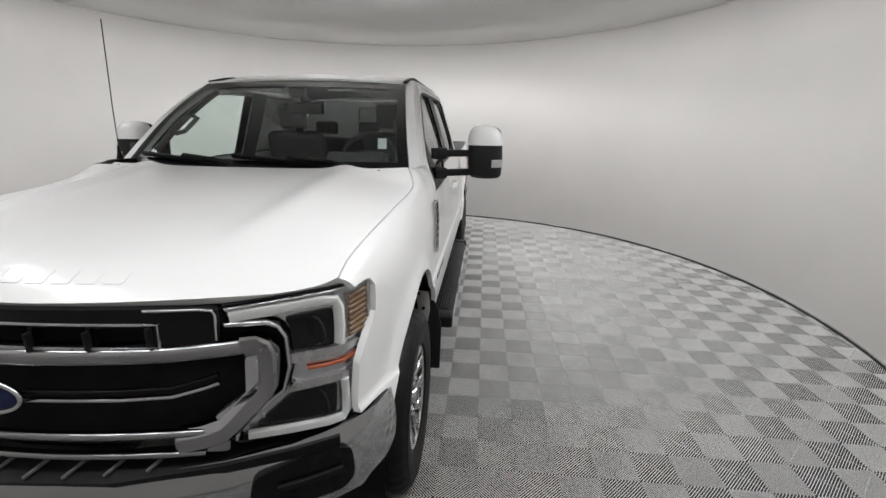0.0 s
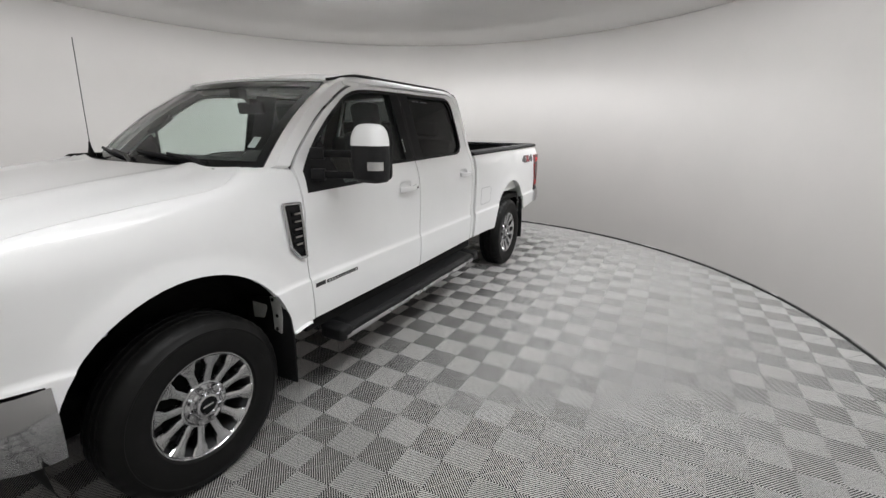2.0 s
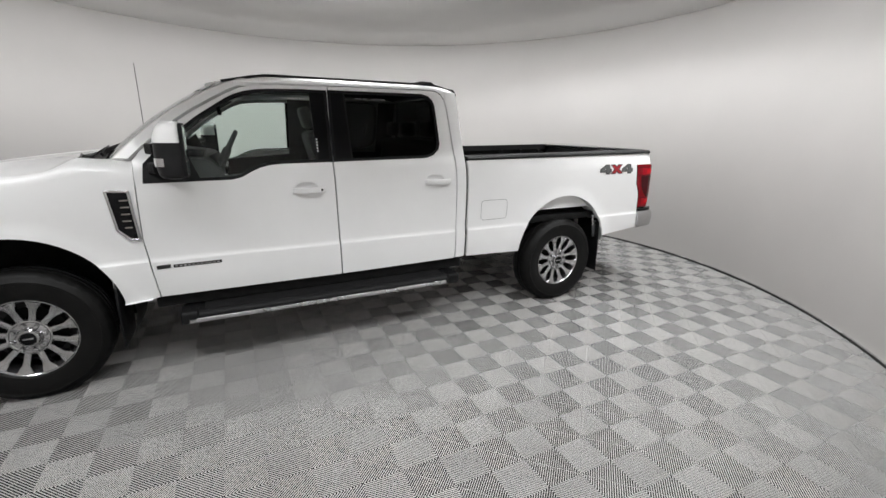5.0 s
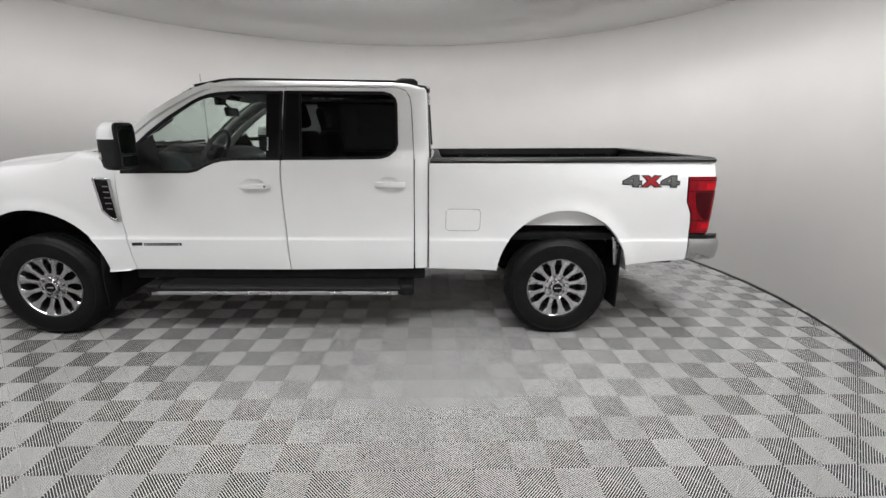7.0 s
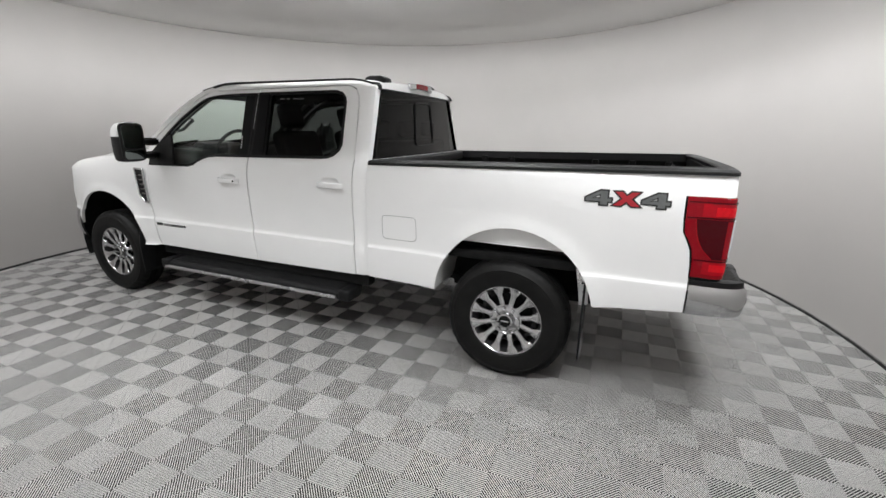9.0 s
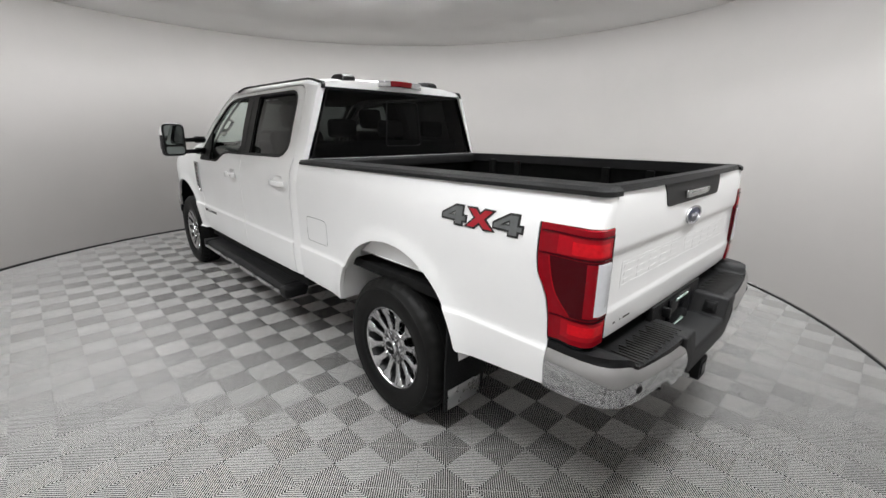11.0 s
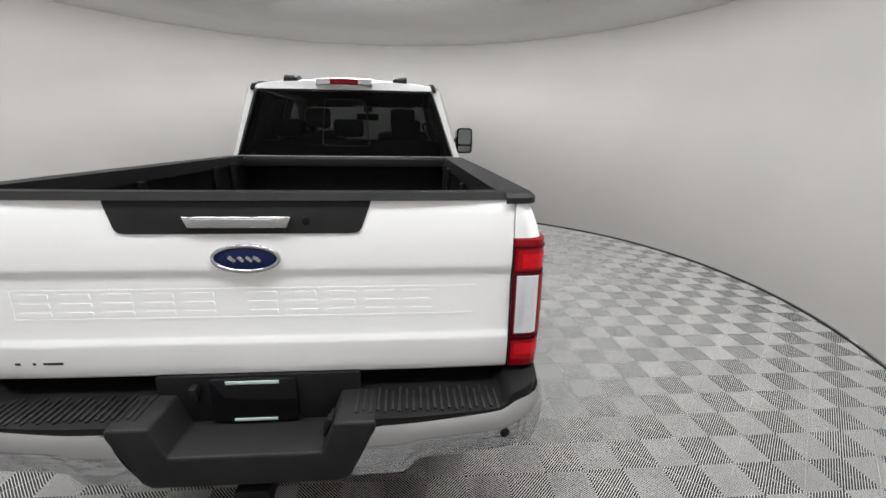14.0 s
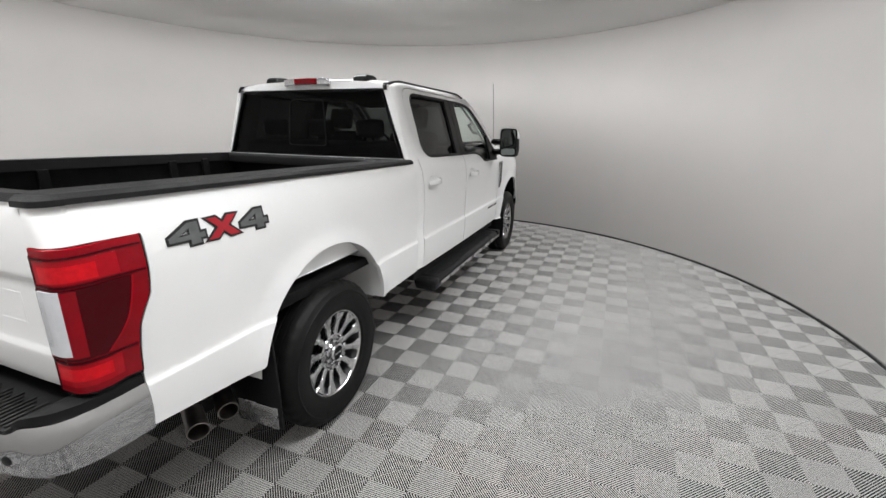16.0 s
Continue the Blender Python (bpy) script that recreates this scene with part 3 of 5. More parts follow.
# ---- rear pillar ----
rows = [[], [], [], []]
for z in np.linspace(0.575, 1.945, 30):
    yd = 0.584 if z < 1.43 else (0.584 - 0.03 * (z - 1.43) / 0.5)
    yr = 0.672 + 0.018 * min(1.0, (1.95 - z) / 0.5)
    x = side_x(0.55, z)
    gx = 0.845 - 0.178 * (z - 1.43) / 0.505 + 0.012 if z > 1.43 else 0.857
    rows[0].append((x, yd, z))
    rows[1].append((x - 0.003, yr - 0.045, z))
    rows[2].append((x - 0.022, yr - 0.008, z))
    rows[3].append((min(gx, x - 0.04), yr + 0.002, z))
pair("c_pillar", thick(facing(loft(rows), (1, 0.5, 0)), 0.03), WHITE, truck)
# corner above the rear door
rows = [[(side_x(y, z), y, z) for y, z in ((.578, 1.43), (.566, 1.70), (.557, 1.82), (.546, 1.885), (.520, 1.930), (.478, 1.951), (.43, 1.958))],
        [(side_x(.6, z) - .004, y, z) for y, z in ((.60, 1.43), (.60, 1.70), (.60, 1.83), (.60, 1.90), (.58, 1.950), (.53, 1.968), (.43, 1.968))]]
pair("roof_corner", facing(loft(rows), (1, 0, 0)), WHITE, truck)

# ---- rear window of the cab ----
def back_point(u, v):
    b = 1 - u * u
    return (u * (0.845 - 0.178 * v), 0.690 - 0.035 * v + 0.03 * b, 1.43 + 0.505 * v)


cab_back = part("cab_back", facing(loft([[(u * 0.86, 0.665 + 0.02 * (1 - u * u), z) for u in us] for z in (0.60, 1.0, 1.425)]), (0, 1, 0)), WHITE, truck)
header = [[(u * (0.67 + 0.01 * k), 0.660 + 0.012 * (1 - u * u) - 0.004 * k, 1.940 + 0.02 * k - 0.012 * u ** 4 * k) for u in us] for k in (0, 1, 2, 3)]
part("rear_header", thick(facing(loft(header), (0, 1, 0)), 0.02), WHITE, truck)
back_glass = part("rear_window", facing(loft([[back_point(u, v) for u in us] for v in np.linspace(0, 1, 9)]), (0, 1, 0)), TINT, truck, "dark privacy rear window with sliding pane")
surround = [Vector(back_point(u, 0.0)) + Vector((0, .004, 0.01)) for u in us] + [Vector(back_point(1, v)) + Vector((-.012, .004, 0)) for v in np.linspace(.05, .95, 8)] + \
           [Vector(back_point(u, 1.0)) + Vector((0, .004, -.012)) for u in us[::-1]] + [Vector(back_point(-1, v)) + Vector((.012, .004, 0)) for v in np.linspace(.95, .05, 8)]
part("window_surround", sweep(surround, rounded(0.004, 0.014), up=(0, 1, 0), closed=True), GLOSS, back_glass)
# White strip for the cab's edge, raised to the camera's view over the bed cap.
part("sill_strip", sweep([Vector(back_point(u, 0)) + Vector((0, .012, 0.003)) for u in us], rounded(0.006, 0.0065)), WHITE, back_glass)
slider = [(-.225, .17), (.225, .17), (.225, .86), (-.225, .86)]
path = [Vector(back_point(u, v)) + Vector((0, 0.005, 0)) for u, v in soft(slider, 0.06, 4)]
part("slider_frame", sweep(path, rounded(0.003, 0.006), up=(0, 1, 0), closed=True), PLASTIC, back_glass)
chmsl = part("high_brake_lamp", sweep([(x, 0.672 + 0.008 * (1 - (x / .21) ** 2), 1.990 + 0.008 * (1 - (x / .21) ** 2)) for x in np.linspace(-.215, .215, 15)], rounded(0.012, 0.024, 0.5)), REFLECTOR, truck, "high brake lamp with clear ends and red middle")
part("red_middle", sweep([(x, 0.679 + 0.008 * (1 - (x / .21) ** 2), 1.990 + 0.008 * (1 - (x / .21) ** 2)) for x in np.linspace(-.105, .105, 9)], rounded(0.010, 0.021, 0.4)), REDLENS, chmsl)
for s in (1, -1):
    pod = prism([(.40, 2.005), (.60, 1.985), (.595, 2.03), (.56, 2.05), (.46, 2.052), (.42, 2.04)], s * .425 - .055, s * .425 + .055, 0, 0.01, 3)
    part("roof_pod", pod, PLASTIC, truck, "black plastic roof pod")

# ---- load bed ----
tail_front = [(2.710, 1.312), (2.710, 1.26), (2.712, 1.20), (2.720, 1.125), (2.746, 1.075), (2.767, 1.025), (2.779, .94), (2.782, .875), (2.786, .856)]
bedside = [(.695, .575), (1.225, .560)] + arc(*ARCH_R, ARCH_RAD, 176, 10, 26) + [(2.303, .609), (2.786, .655)] + tail_front[::-1] + [(2.712, 1.322), (2.88, 1.324), (2.90, 1.435), (2.2, 1.424), (1.5, 1.415), (.695, 1.402)]
bed_sides = pair("bed_side", sheet([bedside], on_side(), (0.05, 0.035), 0.025, lines=CREASE), WHITE, truck)


def corner_path(z, y0, x1=0.832, off=0.0):
    """From a place on the side round the rear corner to the tailgate."""
    if y0 > 2.8:
        xs, xe = side_x(y0, z) + off + 0.0006, side_x(2.885, z) - 0.004 + off
    else:
        xs, xe = side_x(min(y0, 2.7), z) + off, 0.936 + off
    pts = [Vector((xs, y0, z)), Vector((xs - 0.006, (y0 + 2.88) / 2, z)), Vector((xe + 0.006, 2.885, z))]
    pts += [Vector((xe - 0.05 + 0.052 * math.cos(radians(a)), 2.905 + (0.050 + off) * math.sin(radians(a)), z)) for a in (20, 45, 70, 90)]
    return pts + [Vector((x1, 2.957 + off, z))]


corner = facing(loft([corner_path(z, 2.875) for z in (1.324, 1.36, 1.40, 1.437)]), (1, 1, 0))
pair("bed_corner", thick(corner, 0.02), WHITE, bed_sides)
rows = [[(x, y, z) for y, z in arc(*ARCH_R, ARCH_RAD + 0.012, 177, 3, 26)] for x in (0.945, 0.80, 0.55)]
pair("wheelhouse", facing(loft(rows), (0, 0, -1)), WHITE, bed_sides, "white painted wheelhouse")
pair("wheelhouse_wall", prism([(y, z) for y, z in arc(*ARCH_R, ARCH_RAD + 0.01, 186, -6, 26)], 0.52, 0.55, 0, 0), UNDER, bed_sides)
crescent = [(y, z) for y, z in arc(*ARCH_R, ARCH_RAD + .004, 138, 42, 16)]
pair("wheelhouse_panel", sheet([crescent + [(2.165, .925), (1.37, .925)]], lambda y, z: (.925 - .25 * max(0, 1.06 - z), y, z), (.06, .03), .01), WHITE, bed_sides, "white painted inner wheelhouse panel")
# fuel flap on the driver's side: a plate; a flat dark ring paints the shade of its joint
flap = soft([(.826, .888), (1.092, .888), (1.092, 1.058), (.826, 1.058)], 0.035, 4)
part("fuel_flap", sheet([grown(flap, -0.002)], on_side(0.0012), (0.05, 0.04), 0.001), WHITE, bed_sides[0])
part("fuel_flap_joint", sheet([grown(flap, 0.0025), flap], on_side(0.0008), (0.1, 0.1), 0), GREYPLASTIC, bed_sides[0])
# rail caps, front cap, inner liner
rail = [[], [], [], [], []]
for y in np.linspace(.70, 2.905, 24):
    zb = 1.402 + 0.034 * (y - .70) / 2.2
    x = side_x(y, 1.40)
    rail[0].append((x + 0.003, y, zb))
    rail[1].append((x + 0.003, y, zb + 0.017))
    rail[2].append((x - 0.014, y, zb + 0.031))
    rail[3].append((0.775, y, zb + 0.034))
    rail[4].append((0.770, y, zb - 0.03))
pair("rail_cap", facing(loft(rail), (0, 0, 1)), GREYPLASTIC, bed_sides, "charcoal plastic bed rail cap")
rail_rows = [[Vector((p.x, p.y, z)) for p in corner_path(1.40, 2.895, 0.80, o)] for z, o in ((1.4345, .0026), (1.4525, .0026), (1.4668, -.0144))] + [[Vector((.775, 2.9, 1.470))] * 8]
pair("rail_end", facing(loft(rail_rows), (1, 1, 1)), GREYPLASTIC, bed_sides)
pair("bed_wall", facing(loft([[(0.775, y, z) for y in np.linspace(.72, 2.90, 12)] for z in (.92, 1.0, 1.42)]), (-1, 0, 0)), LINER, bed_sides)
for y0 in (1.02, 1.30, 2.1, 2.42, 2.72):
    pair("bed_wall_rib", cuboid(.745, .774, y0, y0 + .06, .95, 1.40, 0.012), LINER, bed_sides)
pair("tie_down", joined(cuboid(.735, .752, 2.76, 2.80, 1.22, 1.34, 0.006), moved(lathe([(.011, -.004), (.011, .004), (.02, .004), (.02, -.004), (.011, -.004)], 16), pose(.735, 2.78, 1.36))), SATIN, bed_sides)
pair("inner_wheel_box", cuboid(.55, .775, 1.40, 2.16, .92, 1.12, 0.05, 4), LINER, bed_sides)
bed_floor = part("bed_floor", cuboid(-.775, .775, .72, 2.90, .86, .92, 0), LINER, truck, "black sprayed bed liner")
for i in range(11):
    part("floor_rib", cuboid(-.70 + .135 * i, -.63 + .135 * i, .74, 2.88, .919, .935, 0.006), LINER, bed_floor)
part("bed_front", cuboid(-.86, .86, .712, .742, .80, 1.415, 0.006), LINER, truck)
part("bed_front_cap", prism([(.70, 1.38), (.70, 1.42), (.715, 1.435), (.785, 1.435), (.80, 1.42), (.80, 1.36), (.76, 1.36), (.76, 1.38)], -.80, .80, 0, 0.004), GREYPLASTIC, truck)

# ---- tailgate ----
gate_profile = pchip([.855, .87, .93, .985, 1.0, 1.05, 1.20, 1.212, 1.23, 1.30, 1.40, 1.45], [2.935, 2.951, 2.959, 2.962, 2.957, 2.9545, 2.953, 2.955, 2.962, 2.963, 2.958, 2.949])
on_gate = lambda off=0.0: (lambda x, z: (x, gate_profile(z) - 0.006 * (abs(x) / .82) ** 6 + off, z))
tailgate = part("tailgate", sheet([soft([(-.829, .857), (.829, .857), (.829, 1.449), (-.829, 1.449)], 0.012)], on_gate(), (0.10, 0.012), 0.03, (0, 1, 0)), WHITE, truck)
part("gate_inner", cuboid(-.80, .80, 2.885, 2.915, .90, 1.44, 0.01), LINER, tailgate)
bezel = [(.393, 1.4495), (.375, 1.40), (.362, 1.352), (.340, 1.345), (-.330, 1.345), (-.352, 1.352), (-.370, 1.40), (-.388, 1.4495)]
part("gate_bezel", sheet([soft(bezel, .014, 2)], on_gate(0.004), (0.08, 0.02), 0.01, (0, 1, 0)), GREYPLASTIC, tailgate, "charcoal plastic handle bezel")
part("gate_cap", sweep([(x, 2.922 - 0.02 * (abs(x) / .82) ** 4, 1.457) for x in np.linspace(-.80, .80, 17)], [(-.045, -.012), (.030, -.012), (.034, .002), (.024, .010), (-.035, .012)], up=(0, 0, 1)), GREYPLASTIC, tailgate)
grip = part("gate_handle", prism([(.166, 1.400), (-.152, 1.400), (-.135, 1.364), (.150, 1.364)], 2.956, 2.980, 1, 0.006, 3), CHROME, tailgate, "chrome tailgate handle")
part("handle_slot", prism([(.135, 1.392), (-.122, 1.392), (-.112, 1.384), (.127, 1.384)], 2.978, 2.9815, 1, 0.001), SATIN, grip)
part("gate_lock", moved(lathe([(.011, 0), (.011, .006), (.008, .008), (0, .008)], 20, axis=1), pose(-.19, 2.960, 1.382)), GLOSS, tailgate)


def oval_badge(cx, cy, cz, a, b, parent, flip=1):
    body = part("badge_rim", moved(sweep([(a * math.cos(t), 0, b * math.sin(t)) for t in np.linspace(0, 2 * math.pi, 41)[:-1]], rounded(0.006, 0.007, 0.8), up=(0, 1, 0), closed=True), pose(cx, cy, cz)), CHROME, parent, "chrome-rimmed blue oval badge")
    rows = [[(cx + a * k * math.cos(t), cy + flip * (0.006 * (1 - k * k)), cz + b * k * math.sin(t)) for t in np.linspace(0, 2 * math.pi, 41)] for k in (0.98, 0.7, 0.4, 0.001)]
    part("badge_face", facing(loft(rows), (0, flip, 0)), BLUE, body)
    for k, (u, w) in enumerate(((-.45, .2), (-.2, .16), (.05, .16), (.3, .2))):
        part("badge_bar", sweep([(cx + a * u, cy + flip * .0065, cz - b * .18), (cx + a * (u + w), cy + flip * .0065, cz + b * .16)], rounded(.0015, b * .13)), CHROME, body)
    return body


oval_badge(-0.003, 2.966, 1.268, .098, .040, tailgate)
part("emblem_frame", sheet([[(-.715, 1.066), (.715, 1.066), (.715, 1.168), (-.715, 1.168)], [(-.708, 1.073), (.708, 1.073), (.708, 1.161), (-.708, 1.161)]], on_gate(0.0006), (0.2, 0.05), 0.003, (0, 1, 0)), WHITE, tailgate)
for i in range(10):
    cx = .625 - i * .122 - (.07 if i > 4 else 0) + .02
    for z0 in (1.078, 1.108, 1.138):
        stroke = soft([(cx - .046, z0), (cx + .046, z0), (cx + .046, z0 + .017), (cx - .046, z0 + .017)], .008)
        part("raised_bar", sheet([stroke], on_gate(0.0007), (0.06, 0.03), 0.003, (0, 1, 0)), WHITE, tailgate)
for x0, w in ((.735, .008), (.685, .004), (.628, .03)):
    part("small_mark", sheet([[(x0 - w, .918), (x0 + w, .918), (x0 + w, .926), (x0 - w, .926)]], on_gate(0.001), (.05, .05), 0.001, (0, 1, 0)), BLACKDECAL, tailgate)

# ---- tail lamps ----
tail_edge = pchip([.85, .875, .94, 1.025, 1.075, 1.125, 1.20, 1.335], [2.784, 2.781, 2.779, 2.768, 2.747, 2.721, 2.713, 2.711])
def lens_strip(z, y0, x1, off):
    """A line on the lens from a length y0 on the side round to x1 behind."""
    pts = corner_path(z, tail_edge(z) + 0.010, x1, off)
    if y0 < pts[1].y:
        pts[0] = pts[0].lerp(pts[1], (y0 - pts[0].y) / (pts[1].y - pts[0].y))
    else:
        pts[0] = pts[1].lerp(pts[2], (y0 - pts[1].y) / (pts[2].y - pts[1].y))
        pts[1] = pts[0].lerp(pts[2], 0.5)
    return pts


def lens_patch(z0, z1, lift, cut=None, n=10):
    rows = []
    for z in np.linspace(z0, z1, n):
        rows.append(corner_path(z, tail_edge(z) + 0.010, 0.8335, lift) if cut is None else lens_strip(z, cut(z), 0.8335, lift))
    if cut is None:
        rows.append(corner_path(z1 + 0.003, tail_edge(z1) + 0.010, 0.8335, lift - 0.004))
        rows.append(corner_path(z1 + 0.004, tail_edge(z1) + 0.010, 0.8335, lift - 0.040))
    return thick(facing(loft(rows), (1, 1, 0)), 0.012)


tails = pair("tail_lamp", lens_patch(.874, 1.319, 0.004, n=26), REDLENS, truck, "red tail lamp with smoked lower lens")
pair("lamp_gasket", facing(loft([corner_path(z, tail_edge(min(z, 1.335)) + 0.001, 0.8315, -0.004) for z in np.linspace(.858, 1.3235, 24)]), (1, 1, 0)), GLOSS, tails)
smoke = pchip([.98, 1.0, 1.03, 1.08, 1.15, 1.21], [2.882, 2.862, 2.832, 2.802, 2.782, 2.772])
pair("smoked_lens", lens_patch(.985, 1.203, 0.008, smoke, 12), DARKRED, tails, "smoked dark red lens")
rows = [[(x, 2.957 + 0.0125, z) for x in (.846, .868, .888)] + [(.903, 2.967, z), (.914, 2.961, z), (.920, 2.956, z)] for z in (1.0, 1.02, 1.18, 1.2)]
pair("reverse_lens", thick(facing(loft(rows), (0, 1, 0)), 0.008), MILK, tails, "clear reversing lamp lens")
rows = [[(x, 2.9715, z) for x in (.855, .872)] for z in (1.03, 1.10, 1.17)]
pair("lens_ridge", thick(facing(loft(rows), (0, 1, 0)), 0.003), LENS, tails)
rows = [lens_strip(z, 2.862, 0.862, .0065) for z in np.linspace(1.224, 1.272, 5)]
pair("upper_reflector", thick(facing(loft(rows), (1, 1, 0)), 0.003), BRIGHTRED, tails, "bright red inner reflector")
rows = [lens_strip(z, 2.80, 0.846, .0055) for z in np.linspace(1.218, 1.288, 5)]
pair("reflector_bowl", thick(facing(loft(rows), (1, 1, 0)), 0.003), MIDRED, tails)
rows = [lens_strip(z, 2.872, 0.850, .0065) for z in np.linspace(.915, .955, 4)]
pair("lower_reflector", thick(facing(loft(rows), (1, 1, 0)), 0.003), BRIGHTRED, tails)
rows = [lens_strip(z, 2.84, 0.842, .0055) for z in np.linspace(.896, .968, 4)]
pair("lower_bowl", thick(facing(loft(rows), (1, 1, 0)), 0.003), MIDRED, tails)
rows = [corner_path(z, 2.80, 0.842, .0092)[3:] for z in np.linspace(.992, 1.198, 6)]
pair("corner_band", thick(facing(loft(rows), (1, 1, 0)), 0.003), REDLENS, tails)
rows = [[lens_strip(z, smoke(z) + d, 0.8335, .0090)[0] for d in (-.0035, 0, .0015)] for z in np.linspace(.987, 1.203, 16)]
pair("smoked_edge", thick(facing(loft(rows), (1, 0.2, 0)), 0.003), MIDRED, tails)
for z0 in (1.292, 1.208, .972):
    rows = [lens_strip(z, tail_edge(z) + .016, 0.838, .008) for z in (z0, z0 + .003, z0 + .006)]
    pair("lens_line", thick(facing(loft(rows), (1, 1, 0)), 0.003), DARKRED, tails)
pair("divider", thick(facing(loft([[(x, 2.9625, z) for x in (.832, .8375)] for z in (.88, 1.1, 1.30)]), (0, 1, 0)), 0.003), DARKRED, tails)

# ================= rear bumper =================
rear_bumper = part("rear_bumper", prism([(-.268, .800), (-.226, .695), (.226, .695), (.268, .800), (.394, .800), (.394, .772), (.316, .606), (.285, .585), (-.285, .585), (-.316, .606), (-.394, .772), (-.394, .800)], 2.955, 3.136, 1, 0.012, 4), GREYPLASTIC, truck, "black plastic bumper with step pads and chrome ends")
part("recess_back", cuboid(-.33, .33, 2.93, 2.962, .58, .865, 0.004), PLASTIC, rear_bumper)
# columns of the chrome: place of its foot and its top in plan, height of the foot and of the top
chrome_path = [(.306, .388, 3.142, .600, .768), (.345, .412, 3.142, .600, .771), (.42, .45, 3.142, .602, .774), (.478, .49, 3.141, .606, .776), (.500, .505, 3.141, .626, .777), (.522, .522, 3.141, .650, .778), (.56, .56, 3.139, .656, .780),
               (.66, .66, 3.130, .656, .785), (.74, .74, 3.122, .658, .789), (.79, .79, 3.115, .658, .793), (.815, .815, 3.110, .659, .803), (.838, .838, 3.105, .66, .817), (.86, .86, 3.099, .66, .823), (.895, .895, 3.082, .66, .825), (.93, .93, 3.050, .66, .825),
               (.952, .952, 3.005, .659, .825), (.964, .964, 2.94, .657, .825), (.968, .968, 2.87, .655, .826), (.968, .968, 2.793, .653, .827)]
rows = []
for k, (xf, xt, y, z0, z1) in enumerate(chrome_path):
    a, b = chrome_path[min(k + 1, len(chrome_path) - 1)], chrome_path[max(k - 1, 0)]
    n = Vector((a[2] - b[2], -(a[1] - b[1]))).normalized() * -1
    row = []
    for t in np.linspace(0, 1, 11):
        bulge = -0.014 * (1 - t) ** 3 - 0.022 * t ** 6
        row.append((xf + (xt - xf) * t + n.x * bulge, y + n.y * bulge, z0 + (z1 - z0) * t))
    rows.append(row)
chrome_ends = pair("chrome_end", thick(facing(loft(rows), (0.5, 1, 0)), 0.02), CHROME, rear_bumper, "polished chrome bumper end")
pad = soft([(.268, 2.80), (.285, 3.116), (.34, 3.121), (.5, 3.118), (.66, 3.106), (.785, 3.090), (.858, 3.072), (.904, 3.032), (.931, 2.972), (.943, 2.88), (.944, 2.790), (.87, 2.790), (.85, 2.80)], .012, 2)
pad_z = pchip([.2, .775, .795, .815, .84, .88, 1.0], [.797, .799, .806, .834, .848, .854, .855])
pads = pair("step_pad", sheet([pad], lambda x, y: (x, y, pad_z(x)), (0.018, 0.06), 0.022, (0, 0, 1)), PLASTIC, rear_bumper, "black grained step pad")
skirt = [[(x - .006, y, z) for z in (.80, pad_z(x) - .004)] for x, y in ((.80, 3.092), (.860, 3.069), (.907, 3.030), (.935, 2.971), (.947, 2.88), (.948, 2.792))]
pair("pad_skirt", thick(facing(loft(skirt), (1, .5, 0)), .01), PLASTIC, pads)
for i in range(22):
    x = .325 + i * .0225
    pair("pad_rib", cuboid(x, x + .009, 2.960 + .012 * (i % 3), 3.092 - .010 * (i % 2), .797, .8045, 0.002), WORN, pads)
pair("parking_sensor", moved(lathe([(.016, -.01), (.016, .001), (.013, .003), (0, .0035)], 24, axis=1), pose(.800, 3.1115, .722, 0, 0, -14)), PLASTIC, rear_bumper)
plate = part("plate_holder", cuboid(-.125, .155, 2.964, 2.984, .70, .862, 0.008), GLOSS, rear_bumper, "black plate holder with pale print strips")
for z0, z1, x0, x1 in ((.846, .858, -.07, .10), (.708, .718, -.055, .085)):
    part("print_bar", cuboid(x0, x1, 2.984, 2.987, z0, z1, 0.001), MINT, plate)
part("trailer_socket", joined(moved(cuboid(-.006, .006, -.032, .032, -.032, .032, .004), pose(-.240, 3.06, .748, 0, -22)), moved(cuboid(-.005, .012, -.02, .02, -.02, .02, .004), pose(-.240, 3.06, .748, 0, -22))), PLASTIC, rear_bumper)
part("plate_lamp", cuboid(.19, .215, 2.962, 3.0, .79, .84, .006), PLASTIC, rear_bumper)
hitch = part("tow_hitch", joined(tube([(-.55, 2.86, .535), (.55, 2.86, .535)], .035, 14), cuboid(-.22, .22, 2.86, 3.04, .535, .555, .004)), UNDER, truck, "black steel tow hitch")
part("receiver", sweep([(0, 2.70, .50), (0, 3.12, .50)], rounded(.042, .042, .2)), UNDER, hitch)
part("receiver_collar", sweep([(0, 3.09, .50), (0, 3.13, .50)], rounded(.055, .055, .25)), UNDER, hitch)
# Black plate paints the dark inside of the receiver, which is solid.
part("receiver_mouth_patch", cuboid(-.03, .03, 3.128, 3.134, .47, .53, 0), GLOSS, hitch)
part("chain_loop", joined(*[cuboid(s * .14 - .03, s * .14 + .03, 3.03, 3.06, .52, .575, .006) for s in (1, -1)]), UNDER, hitch)
for s in (1, -1):
    part("recovery_hook", tube([(s * .47, 2.90, .62), (s * .47, 3.05, .60), (s * .47, 3.075, .57), (s * .47, 3.03, .55)], .017, 10), UNDER, truck)

